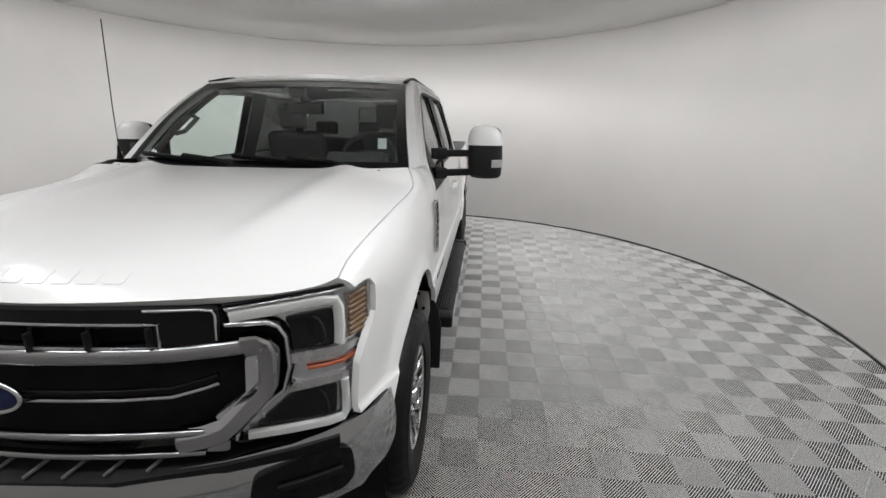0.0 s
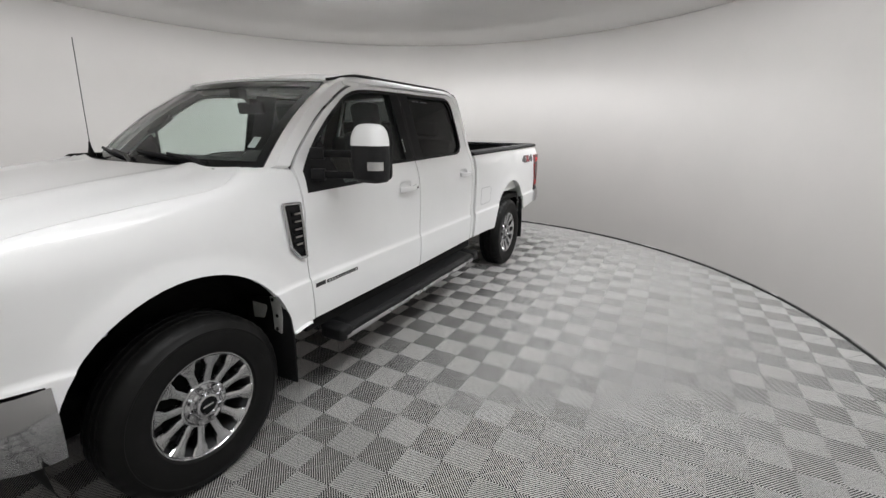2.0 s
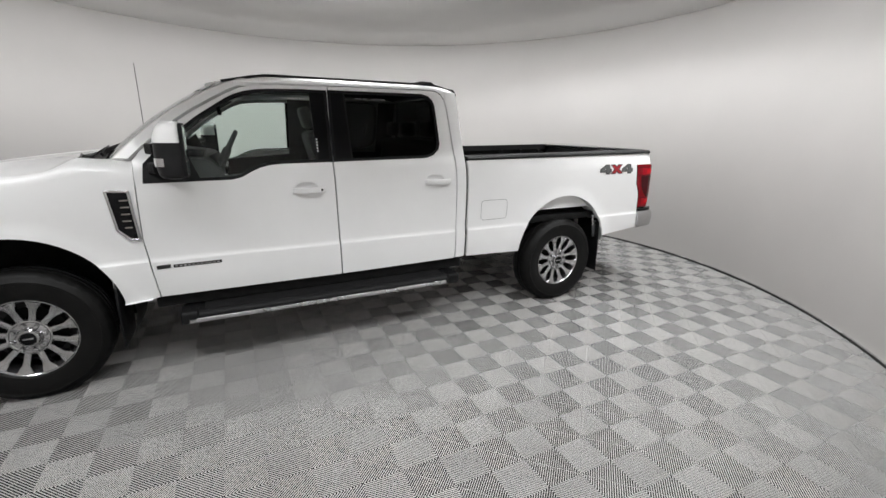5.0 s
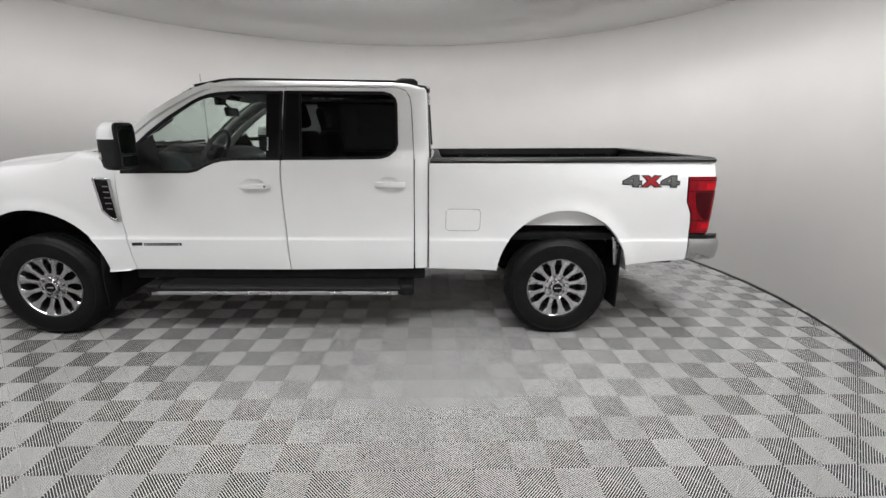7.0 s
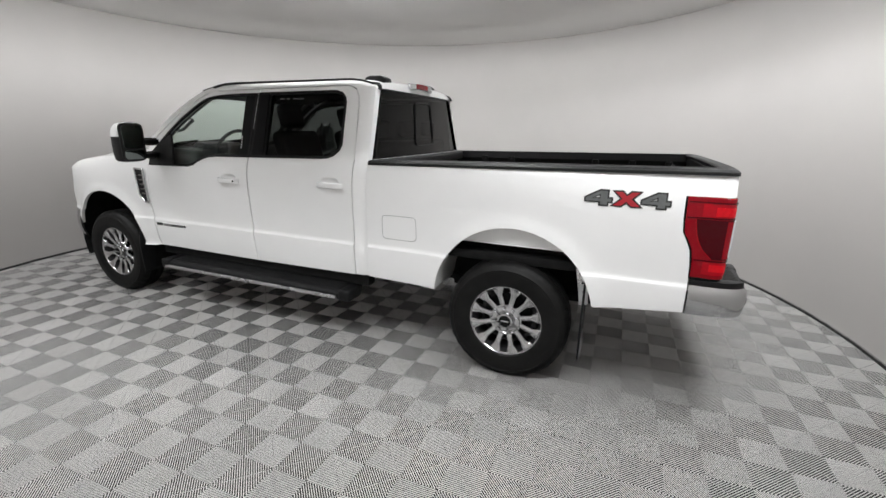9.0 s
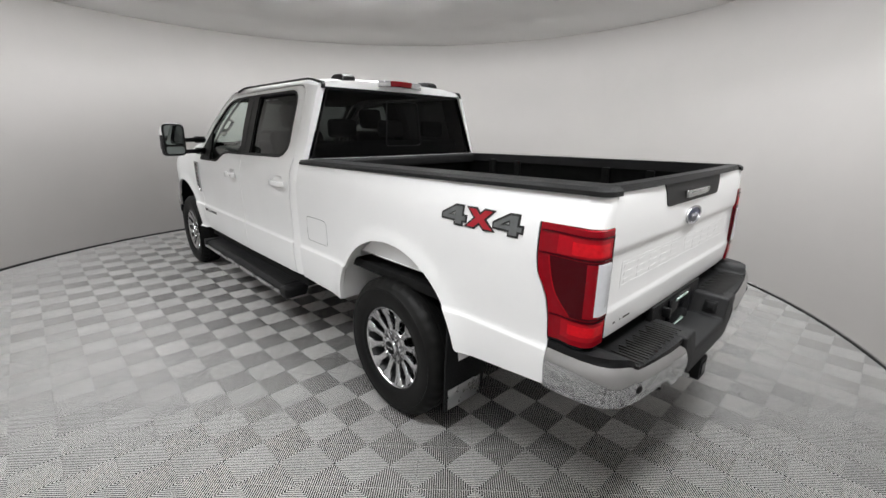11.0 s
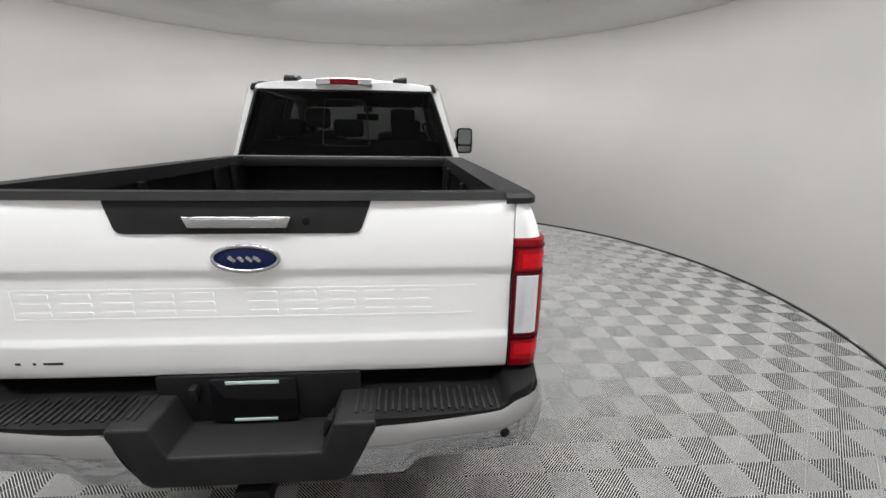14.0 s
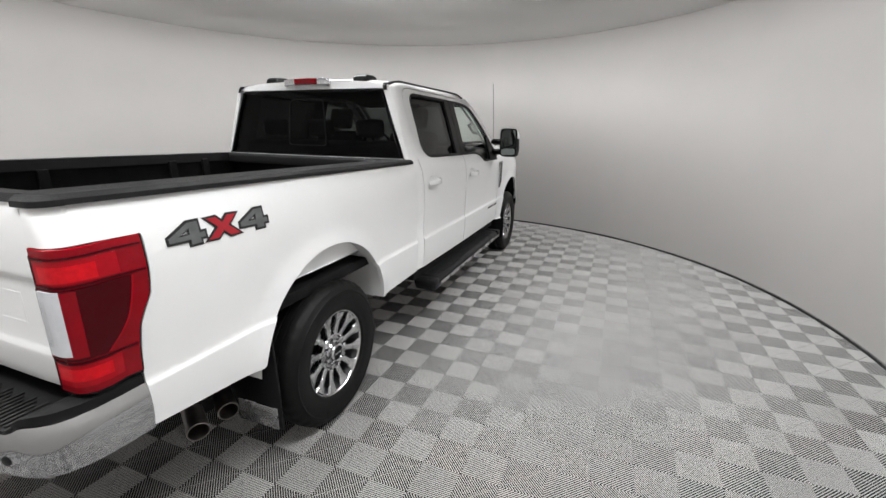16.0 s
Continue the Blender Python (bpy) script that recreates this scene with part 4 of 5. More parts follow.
# ================= nose =================
nose_bar = lambda x0, x1, z, off, n=17: [(x, nose_y(x) - off + .06 * (z(x) - 1.0), z(x)) for x in np.linspace(x0, x1, n)]
grille = part("grille", sheet([[(-.66, .80), (.66, .80), (.70, .95), (.68, 1.10), (.56, 1.19), (-.56, 1.19), (-.68, 1.10), (-.70, .95)]], on_nose(-.05), (.06, .06), .02, (0, -1, 0)), UNDER, truck, "black grille with chrome frame and bars")
upper = [(.555, 1.100), (.562, 1.196), (.40, 1.210), (.2, 1.217), (0, 1.219), (-.2, 1.217), (-.40, 1.210), (-.562, 1.196), (-.555, 1.100), (-.42, 1.092), (0, 1.098), (.42, 1.092)]
slots = [[(cx - .062, 1.126 - .09 * cx * cx), (cx + .062, 1.126 - .09 * cx * cx), (cx + .062, 1.176 - .09 * cx * cx), (cx - .062, 1.176 - .09 * cx * cx)] for cx in (-.34, -.204, -.068, .068, .204, .34)]
part("upper_bar", sheet([soft(upper, .02)] + slots, on_nose(.012), (.05, .03), .03, (0, -1, 0)), GLOSS, grille, "smoked black upper grille bar")
for cx in (-.408, -.272, -.136, 0, .136, .272, .408):
    part("upper_fin", cuboid(cx - .004, cx + .004, nose_y(cx) - .02, nose_y(cx) + .03, 1.112, 1.162, .002), PLASTIC, grille)
loop = nose_bar(-.425, .425, lambda x: 1.120 - .09 * x * x, .013, 21) + nose_bar(.425, -.425, lambda x: 1.183 - .09 * x * x, .013, 21)
part("slot_trim", sweep(loop, rounded(.003, .003), up=(0, -1, 0), closed=True), SATIN, grille)
part("chrome_bar", sweep(nose_bar(-.645, .645, lambda x: 1.094 - .012 * min(1, abs(x) / .44) ** 2, .010, 27), rounded(.018, .023, .9, 4)), GRILLECHROME, grille, "chrome grille bar")
for s in (1, -1):
    bracket = [(.600, 1.083), (.634, 1.083), (.650, 1.076), (.657, 1.060), (.658, 1.01), (.655, .965), (.640, .938), (.605, .900), (.570, .862), (.545, .842), (.50, .832), (.44, .828)]
    edge_section = [(s * a, b) for a, b in ((.036, -.018), (.034, .000), (.012, .017), (-.024, .018), (-.031, .010), (-.031, -.018))]
    path = [(x, z) for x, z in bracket]
    b = sweep([(s * x, nose_y(x) - .012 + .06 * (z - 1), z) for x, z in path], edge_section[::s], up=(0, -1, 0))
    part("chrome_bracket", b, GRILLECHROME, grille, "chrome grille bracket")
    part("dark_inset", sheet([[(s * x, z) for x, z in soft([(.604, 1.045), (.640, 1.06), (.640, .955), (.585, .910), (.53, .870), (.525, .885), (.60, .937)], .008)]], on_nose(.006), (.05, .05), .02, (0, -1, 0)), REFLECTOR, grille)
    foot_block = soft([(.430, .800), (.548, .776), (.556, .784), (.556, .846), (.52, .862), (.43, .852)], .006)
    part("bracket_foot", sheet([[(s * x, z) for x, z in foot_block]], on_nose(.012), (.04, .04), .04, (0, -1, 0)), GRILLECHROME, grille)
    part("bar_corner", sweep([(s * x, nose_y(x) - .016 + .06 * (z - 1), z) for x, z in ((.40, 1.206), (.52, 1.199), (.545, 1.194), (.552, 1.182), (.551, 1.112))], rounded(.0035, .004, .8), up=(0, -1, 0)), CHROME, grille)
    for z in (.990, .966):
        part("split_bar", sweep([(s * x, nose_y(x) - .016, z + dz) for x, dz in ((.10, .012), (.20, .010), (.32, .004), (.44, 0), (.52, .016), (.548, .024))], rounded(.008, .005, .6)), CHROME if z < .98 else GLOSS, grille)
part("lower_chrome_bar", sweep(nose_bar(-.50, .50, lambda x: .874 - .10 * x * x, .012, 25), rounded(.014, .011, .9, 4)), GRILLECHROME, grille)
part("lowest_bar", sweep(nose_bar(-.50, .50, lambda x: .816 - .12 * x * x, .010, 25), rounded(.013, .009, .7)), GRILLECHROME, grille)
oval_badge(0, -3.285, .996, .112, .047, grille, -1)

lamp_outline = [(.556, 1.148), (.556, 1.190), (.70, 1.200), (.81, 1.206), (.886, 1.209), (.894, 1.19), (.892, 1.07), (.880, 1.01), (.858, .94), (.862, .86), (.858, .776), (.716, .784), (.566, .790),
                (.570, .835), (.690, .925), (.708, 1.0), (.702, 1.09), (.685, 1.128), (.655, 1.142)]
inner_edge = ((.562, 1.146), (.655, 1.139), (.682, 1.124), (.699, 1.09), (.704, 1.0), (.687, .928), (.574, .840), (.569, .800))


def on_lamp(x, z, off):
    return (x, nose_y(x) - off + .06 * (z - 1), z)


headlamps = pair("headlamp", sheet([soft(lamp_outline, .01)], on_nose(-.030), (.03, .03), .04, (0, -1, 0)), REFLECTOR, truck, "headlamp with clear cover and amber side lens")
pair("lamp_seal", sheet([grown(soft(lamp_outline, .01), .007), soft(lamp_outline, .01)], on_nose(-.006), (.05, .05), .04, (0, -1, 0)), GLOSS, headlamps)
pair("upper_projector", sheet([soft([(.706, 1.036), (.810, 1.030), (.808, 1.143), (.712, 1.138), (.690, 1.132), (.704, 1.105)], .012)], on_nose(-.018), (.03, .03), .02, (0, -1, 0)), GLOSS, headlamps, "black upper projector housing")
pair("lower_projector", sheet([soft([(.604, .816), (.808, .804), (.812, .905), (.706, .905)], .012)], on_nose(-.018), (.03, .03), .02, (0, -1, 0)), GLOSS, headlamps, "black lower projector housing")
for x, z in ((.762, 1.088), (.760, .852)):
    pair("projector_eye", moved(lathe([(.044, -.006), (.043, .002), (.034, .010), (.018, .016), (0, .018)], 28, axis=1), pose(x, nose_y(x) + .017, z, 0, 0, 152)), LENS, headlamps)
    pair("projector_rim", moved(lathe([(.047, -.004), (.047, .002), (.0445, .004), (.043, .0)], 28, axis=1), pose(x, nose_y(x) + .016, z, 0, 0, 152)), PLASTIC, headlamps)
# broad frosted guides: a hook over the upper eye, a hook under the lower one
for path, wide in ((((.572, 1.164), (.70, 1.172), (.79, 1.176), (.817, 1.170), (.824, 1.150), (.826, 1.09), (.824, 1.035)), .016), (((.592, .803), (.70, .795), (.79, .789), (.826, .790), (.834, .806), (.835, .86), (.832, .915)), .013)):
    pair("light_guide", sweep([on_lamp(x, z, -.006) for x, z in path], rounded(wide, .010, .6), up=(0, -1, 0)), GUIDE, headlamps, "frosted white light guide")
pair("upper_trim", sweep([on_lamp(x, z, -.002) for x, z in ((.565, 1.186), (.70, 1.195), (.81, 1.201), (.880, 1.203))], rounded(.0045, .006, .6), up=(0, -1, 0)), CHROME, headlamps)
pair("inner_trim", sweep([on_lamp(x, z, -.001) for x, z in inner_edge], rounded(.0060, .010, .7), up=(0, -1, 0)), CHROME, headlamps, "bright chrome inner edge")
pair("outer_trim", sweep([on_lamp(x, z, -.004) for x, z in ((.887, 1.20), (.887, 1.07), (.873, 1.008), (.852, .94), (.855, .86), (.852, .785))], rounded(.005, .008, .7), up=(0, -1, 0)), CHROME, headlamps)
pair("outer_post", sheet([soft([(.842, .795), (.856, .790), (.858, .86), (.853, .925), (.843, .925)], .004)], on_nose(-.012), (.03, .03), .015, (0, -1, 0)), SATIN, headlamps)
# bright shelf between the eyes, with the marker strip in it
pair("middle_band", sheet([soft([(.708, 1.000), (.872, 1.004), (.866, 1.028), (.708, 1.032)], .006)], on_nose(-.004), (.03, .03), .02, (0, -1, 0)), SATIN, headlamps)
pair("middle_back", sheet([soft([(.706, .935), (.856, .935), (.870, 1.004), (.708, 1.006)], .006)], on_nose(-.020), (.03, .03), .02, (0, -1, 0)), REFLECTOR, headlamps)
pair("middle_band", sheet([soft([(.694, .912), (.850, .914), (.853, .938), (.704, .936)], .006)], on_nose(-.004), (.03, .03), .02, (0, -1, 0)), SATIN, headlamps)
pair("orange_marker", sweep([on_lamp(x, z, -.008) for x, z in ((.742, .976), (.79, .974), (.83, .974), (.868, .984))], rounded(.0045, .0055), up=(0, -1, 0)), ORANGE, headlamps, "thin orange marker strip")
pair("amber_back", sheet([soft([(.840, 1.036), (.880, 1.036), (.886, 1.19), (.842, 1.182)], .006)], on_nose(-.018), (.03, .03), .01, (0, -1, 0)), SATIN, headlamps)
for i in range(8):
    z = 1.048 + i * .0170
    pair("amber_rib", sweep([on_lamp(x, z + .012 * (x - .844) / .036, -.008) for x in (.845, .854, .863, .872, .880)], rounded(.005, .0056, .5), up=(0, -1, 0)), AMBER, headlamps)
pair("lamp_cover", sheet([soft(lamp_outline, .01)], on_nose(.006), (.03, .03), .02, (0, -1, 0)), LENS, headlamps, "clear lamp cover")

# ================= front bumper =================
fb = [(0, -3.325), (.30, -3.295), (.55, -3.205), (.72, -3.12), (.83, -3.05), (.90, -2.985), (.94, -2.92), (.958, -2.87), (.966, -2.822)]
fb_top = [.755, .755, .757, .762, .774, .783, .787, .789, .789]
rows = []
for k, (x, y) in enumerate(fb):
    a, b = fb[min(k + 1, 8)], fb[max(k - 1, 0)]
    n = Vector((a[1] - b[1], -(a[0] - b[0]))).normalized()
    row = []
    for t in np.linspace(0, 1, 9):
        back = -.05 * (1 - t) ** 3 - .026 * t ** 3
        row.append((x + n.x * back * (1 if n.x > 0 else -1) if k else 0, y - n.y * back * (-1 if n.y < 0 else 1), .49 + (fb_top[k] - .49) * t))
    rows.append(row)
rows = [[(-x, y, z) for x, y, z in r] for r in rows[:0:-1]] + rows
front_bumper = part("front_bumper", thick(facing(loft(rows), (0, -1, 0)), .02), CHROME, truck, "polished chrome front bumper")
top_pad = [(x, y + .014) for x, y in fb[:5]] + [(.80, -2.96)] + [(x, nose_y(x) + .03) for x in (.55, .3, 0, -.3, -.55)] + [(-.80, -2.96)] + [(-x, y + .014) for x, y in fb[4:0:-1]]
pad_ob = part("bumper_top_pad", sheet([top_pad], lambda x, y: (x, y, .752 + .62 * max(0, .60 - abs(x)) ** .5 * max(0, y - float(np.interp(abs(x), [p[0] for p in fb], [p[1] for p in fb])) - .012)), (.08, .05), .03, (0, 0, 1)), PLASTIC, front_bumper, "black ribbed bumper top pad")
for i in range(9):
    x = -.40 + i * .1
    part("pad_rib", sweep([(x, nose_y(x) - .005, .786), (x - .03, nose_y(x) - .055, .764)], rounded(.004, .004)), DECAL, pad_ob)
for s in (1, -1):
    on_bumper = lambda x, z: (x, float(np.interp(abs(x), [p[0] for p in fb], [p[1] for p in fb])) - .005, z)
    fog = sheet([[(s * x, z) for x, z in soft([(.60, .57), (.62, .70), (.80, .725), (.862, .715), (.868, .60), (.84, .57)], .03)]], on_bumper, (.04, .04), .02, (0, -1, 0))
    fo = part("fog_lamp_bezel", fog, GLOSS, front_bumper, "gloss black fog lamp bezel")
    part("fog_lamp_bar", sweep([(s * x, on_bumper(x, 0)[1] - .008, .65) for x in (.68, .75, .84)], rounded(.006, .010)), PLASTIC, fo)
part("lower_valance", cuboid(-.75, .75, -3.20, -3.05, .36, .52, .02), PLASTIC, front_bumper)

# ================= side trim =================
vent = [(-1.798, 1.277), (-1.672, 1.270), (-1.664, 1.14), (-1.650, .955), (-1.704, .960), (-1.768, 1.03)]
for f, s in zip(fender, (1, -1)):
    fl = (lambda bm: bm) if s > 0 else (lambda bm: (mirrored(bm)))
    v = part("fender_vent", fl(sweep([Vector(on_side(.010)(y, z)) for y, z in grown(soft(vent, .008), -.006)], rounded(.008, .0075, .6), up=(1, 0, 0), closed=True)), CHROME, f, "chrome-framed fender vent")
    part("vent_back", fl(sheet([grown(soft(vent, .008), -.012)], on_side(.009), (.04, .04), .004)), GLOSS, v)
    for i in range(5):
        z = 1.035 + i * .042
        part("vent_slat", fl(sheet([[(-1.742 + .2 * max(0, 1.06 - z), z), (-1.672, z), (-1.672, z + .02), (-1.742 + .2 * max(0, 1.06 - z), z + .02)]], on_side(.014), (.04, .04), .006)), GLOSS, v)
        part("vent_mark", fl(sheet([[(-1.728 + .2 * max(0, 1.06 - z), z + .005), (-1.684, z + .005), (-1.684, z + .014), (-1.728 + .2 * max(0, 1.06 - z), z + .014)]], on_side(.0155), (.04, .04), .002)), STEEL, v)

for obs_, s in ((doors[0][0], 1), (doors[0][1], -1)):
    def on(y, z, s=s):
        return (s * (side_x(y, z) + .003), y, z)
    for y0, y1, mat, z0, z1 in ((-1.598, -1.52, BLACKDECAL, .756, .780), (-1.505, -1.222, BLACKDECAL, .757, .777)):
        part("door_badge", sheet([[(y0, z0), (y1, z0 + .002), (y1, z1 + .002), (y0, z1)]], on, (.05, .03), .003, (s, 0, 0)), mat, obs_)
    for i in range(11):
        y0 = -1.495 + i * .0245
        part("badge_bar", sheet([[(y0, .7625), (y0 + .015, .7625), (y0 + .015, .7725), (y0, .7725)]], lambda y, z, s=s: (s * (side_x(y, z) + .0045), y, z), (.05, .03), .0015, (s, 0, 0)), SATIN, obs_)

four = [(0, .020), (0, .036), (.078, .078), (.118, .078), (.118, .036), (.140, .036), (.140, .018), (.118, .018), (.118, 0), (.080, 0), (.080, .018)]
four_hole = [(.036, .035), (.080, .060), (.080, .035)]
ex = [(.150, 0), (.192, 0), (.220, .024), (.250, 0), (.294, 0), (.245, .040), (.288, .078), (.247, .078), (.221, .055), (.196, .078), (.156, .078), (.199, .040)]
for b, s in zip(bed_sides, (1, -1)):
    for dx, loops, mat in ((0, [four, four_hole], DECAL), (0, [ex], RED), (.302, [four, four_hole], DECAL)):
        put = lambda off: (lambda u, v, s=s, off=off: (s * (side_x(2.414 + s * (u - .22), 1.246 + v) + off), 2.414 + s * (u - .22), 1.246 + v))
        loops = [[(u + dx, v) for u, v in l] for l in loops]
        edge = [grown(loops[0], .009)] + [grown(l, -.006) for l in loops[1:]]
        part("decal_edge", sheet(edge, put(.0035), (.05, .03), .002, (s, 0, 0)), BLACKDECAL, b)
        part("decal_figure", sheet(loops, put(.0055), (.05, .03), .0015, (s, 0, 0)), mat, b)

# running boards
for s in (1, -1):
    step = part("running_board", prism([(s * .86, .462), (s * 1.02, .452), (s * 1.050, .434), (s * 1.050, .385), (s * 1.02, .376), (s * .88, .395)], -1.49, .575, 1, .012, 3), PLASTIC, truck, "black running board with bright edge strip")
    part("edge_strip", sweep([(s * 1.052, -1.455, .397), (s * 1.052, .448, .399)], rounded(.006, .014, .5)), SATIN, step, "brushed metal edge strip")
    for y0 in (-1.515, .455):
        part("end_cap", cuboid(s * .968 - .090, s * .968 + .090, y0 + .012, y0 + .118, .374, .462, .018, 3), PLASTIC, step)
    for i in range(6):
        x = s * (.90 + .02 * i)
        part("tread_rib", sweep([(x, -1.36, .4625 - .0013 * i), (x, .44, .4625 - .0013 * i)], rounded(.003, .004)), GREYPLASTIC, step)
    for y0 in (-1.2, -.35, .35):
        part("bracket", cuboid(s * .72 - .15, s * .72 + .15, y0, y0 + .06, .42, .47, .008), UNDER, step)
    part("rocker", cuboid(s * .86 - .05, s * .86 + .05, -1.64, .66, .47, .565, .012), UNDER, truck)

# mud flaps
for s in (1, -1):
    for y0, y1, zt, name in ((-1.795, -1.835, .775, "front"), (2.235, 2.275, .80, "rear")):
        ym = y0 if name == "front" else y1
        outline = [(s * .66, zt - .05), (s * .955, zt), (s * .972, .50), (s * .975, .24), (s * .70, .235), (s * .66, .40)]
        if name == "front":
            outline = [(s * .66, .725), (s * .955, .775), (s * .965, .72), (s * 1.0, .66), (s * 1.018, .527), (s * 1.010, .272), (s * .70, .262), (s * .66, .40)]
        fl = part("mud_flap", prism([(x, z) for x, z in outline], min(y0, y1), min(y0, y1) + .012, 1, .004), PLASTIC, truck, "black rubber mud flap")
        if name == "rear":
            part("bright_plate", cuboid(min(s * .71, s * .955), max(s * .71, s * .955), 2.2475, 2.2525, .245, .36, .002), SATIN, fl)
            hanger = part("flap_hanger", prism([(2.175, .83), (2.225, .815), (2.262, .70), (2.268, .60), (2.215, .59), (2.20, .70)], s * .90, s * .915, 0, .003), SATIN, fl)
            for y, z in ((2.205, .80), (2.225, .74), (2.236, .68), (2.24, .62)):
                part("rivet", moved(lathe([(.007, 0), (.007, .003), (0, .005)], 10), pose(s * .915, y, z, 0, 0, 0 if s > 0 else 180)), UNDER, hanger)
        else:
            hanger = part("flap_hanger", prism([(s * x, z) for x, z in soft([(.868, .77), (.943, .763), (.950, .715), (.952, .654), (.937, .559), (.883, .576), (.881, .678)], .006)], -1.846, -1.840, 1, .0015), PLATEMETAL, fl)
            for x, z in ((.888, .752), (.915, .664), (.908, .585)):
                part("rivet", moved(lathe([(.011, 0), (.011, .003), (.006, .007), (0, .008)], 10, axis=1), pose(s * x, -1.846, z, 0, 0, 180)), UNDER, hanger)
            inner = part("inner_plate", prism([(s * x, z) for x, z in soft([(.722, .712), (.832, .709), (.836, .690), (.806, .627), (.725, .616)], .006)], -1.846, -1.840, 1, .0015), PLATEMETAL, fl)
            part("rivet", moved(lathe([(.008, 0), (.008, .003), (0, .006)], 10, axis=1), pose(s * .742, -1.846, .697, 0, 0, 180)), SATIN, inner)

# exhaust tips behind the rear wheel of the passenger's side
exhaust = part("exhaust_pipe", tube([(-.55, 1.0, .50), (-.55, 2.25, .50), (-.62, 2.38, .46), (-.70, 2.43, .42)], .05, 16), UNDER, truck)
for y0, z0 in ((2.385, .395), (2.54, .398)):
    ob = part("exhaust_tip", lathe([(.043, -.16), (.046, 0), (.041, 0), (.039, -.12), (0, -.12)], 28), STEEL, exhaust, "dull steel exhaust tip")
    ob.matrix_basis = pose(-.80, y0, z0, 0, 8, 150)

# ================= looking glasses =================
for s, push, wide in ((1, -.038, .052), (-1, .080, -.005)):
    def ell(z, x0, x1, yf, yb):
        x0, x1, yf, yb = x0 + wide, x1 + wide, -1.437 + push + (yf + 1.523) * .65, -1.284 + push + (yb + 1.283) * .65
        c, a, b = (x0 + x1) / 2, (x1 - x0) / 2, (yb - yf) / 2
        m = (yf + yb) / 2
        return [(s * (c + a * math.copysign(abs(math.cos(t)) ** (.5 if math.sin(t) > 0 else .72), math.cos(t))), m + b * math.copysign(abs(math.sin(t)) ** (.55 if math.sin(t) > 0 else .85), math.sin(t)), z) for t in np.linspace(0, 2 * math.pi, 29)[:-1]]
    low = [ell(z, x0, x1, yf, yb) for z, x0, x1, yf, yb in ((1.362, 1.13, 1.24, -1.44, -1.33), (1.368, 1.10, 1.268, -1.48, -1.30), (1.385, 1.083, 1.282, -1.505, -1.288), (1.45, 1.077, 1.288, -1.522, -1.284), (1.52, 1.075, 1.286, -1.523, -1.283), (1.562, 1.076, 1.284, -1.52, -1.284))]
    cap = [ell(z, x0, x1, yf, yb) for z, x0, x1, yf, yb in ((1.563, 1.073, 1.287, -1.524, -1.290), (1.60, 1.075, 1.284, -1.518, -1.290), (1.635, 1.082, 1.272, -1.500, -1.292), (1.660, 1.095, 1.252, -1.475, -1.296), (1.674, 1.12, 1.225, -1.45, -1.31), (1.678, 1.15, 1.19, -1.40, -1.34))]
    mirror = part("wing_mirror", loft(low, closed=True, caps=True), GREYPLASTIC, truck, "black towing mirror with white cap on two arms")
    part("mirror_cap", loft(cap, closed=True, caps=True), WHITE, mirror, "white mirror cap")
    def face(x0, x1, z0, z1, y0, y1, r):
        c0, c1 = sorted((s * (x0 + wide), s * (x1 + wide)))
        outline = [(c0, z0), (c1, z0), (c1, z1), (c0, z1)]
        return prism(soft(outline, r, 4), y0 + push, y1 + push, 1, .0015, 1)
    part("glass_frame", face(1.086, 1.276, 1.370, 1.668, -1.300, -1.2815, .045), PLASTIC, mirror)
    part("upper_glass", face(1.102, 1.260, 1.472, 1.655, -1.284, -1.2785, .032), MIRROR, mirror, "mirror glass")
    part("lower_glass", face(1.102, 1.260, 1.384, 1.457, -1.284, -1.2785, .026), MIRROR, mirror, "small convex mirror glass")
    lamp_rows = [[Vector(p) + Vector((s * .003, -.003, 0)) for p in ell(z, 1.077, 1.288, -1.522, -1.284)[22:28]] for z in (1.435, 1.45, 1.466, 1.480)]
    part("mirror_lamp", thick(facing(loft(lamp_rows), (s, -1, 0)), .008), ALLOY, mirror, "clear mirror indicator lamp")
    for z in (1.515, 1.400):
        part("mirror_arm", joined(sweep([(s * .915, -1.50, z), (s * 1.00, -1.46 + push / 2, z), (s * 1.13, -1.37 + push, z)], rounded(.024, .020, .5)), sweep([(s * .93, -1.53, z), (s * .99, -1.49, z)], rounded(.036, .032, .4))), PLASTIC, mirror)

antenna = part("antenna", tube([(-.840, -1.80, 1.46), (-.834, -1.795, 1.75), (-.812, -1.79, 2.19)], .0028, 8), TRIM, truck, "thin black whip antenna")
part("antenna_base", moved(lathe([(.022, -.02), (.020, .01), (.010, .05), (.005, .09), (0, .09)], 16, axis=2), pose(-.840, -1.80, 1.452)), PLASTIC, antenna)

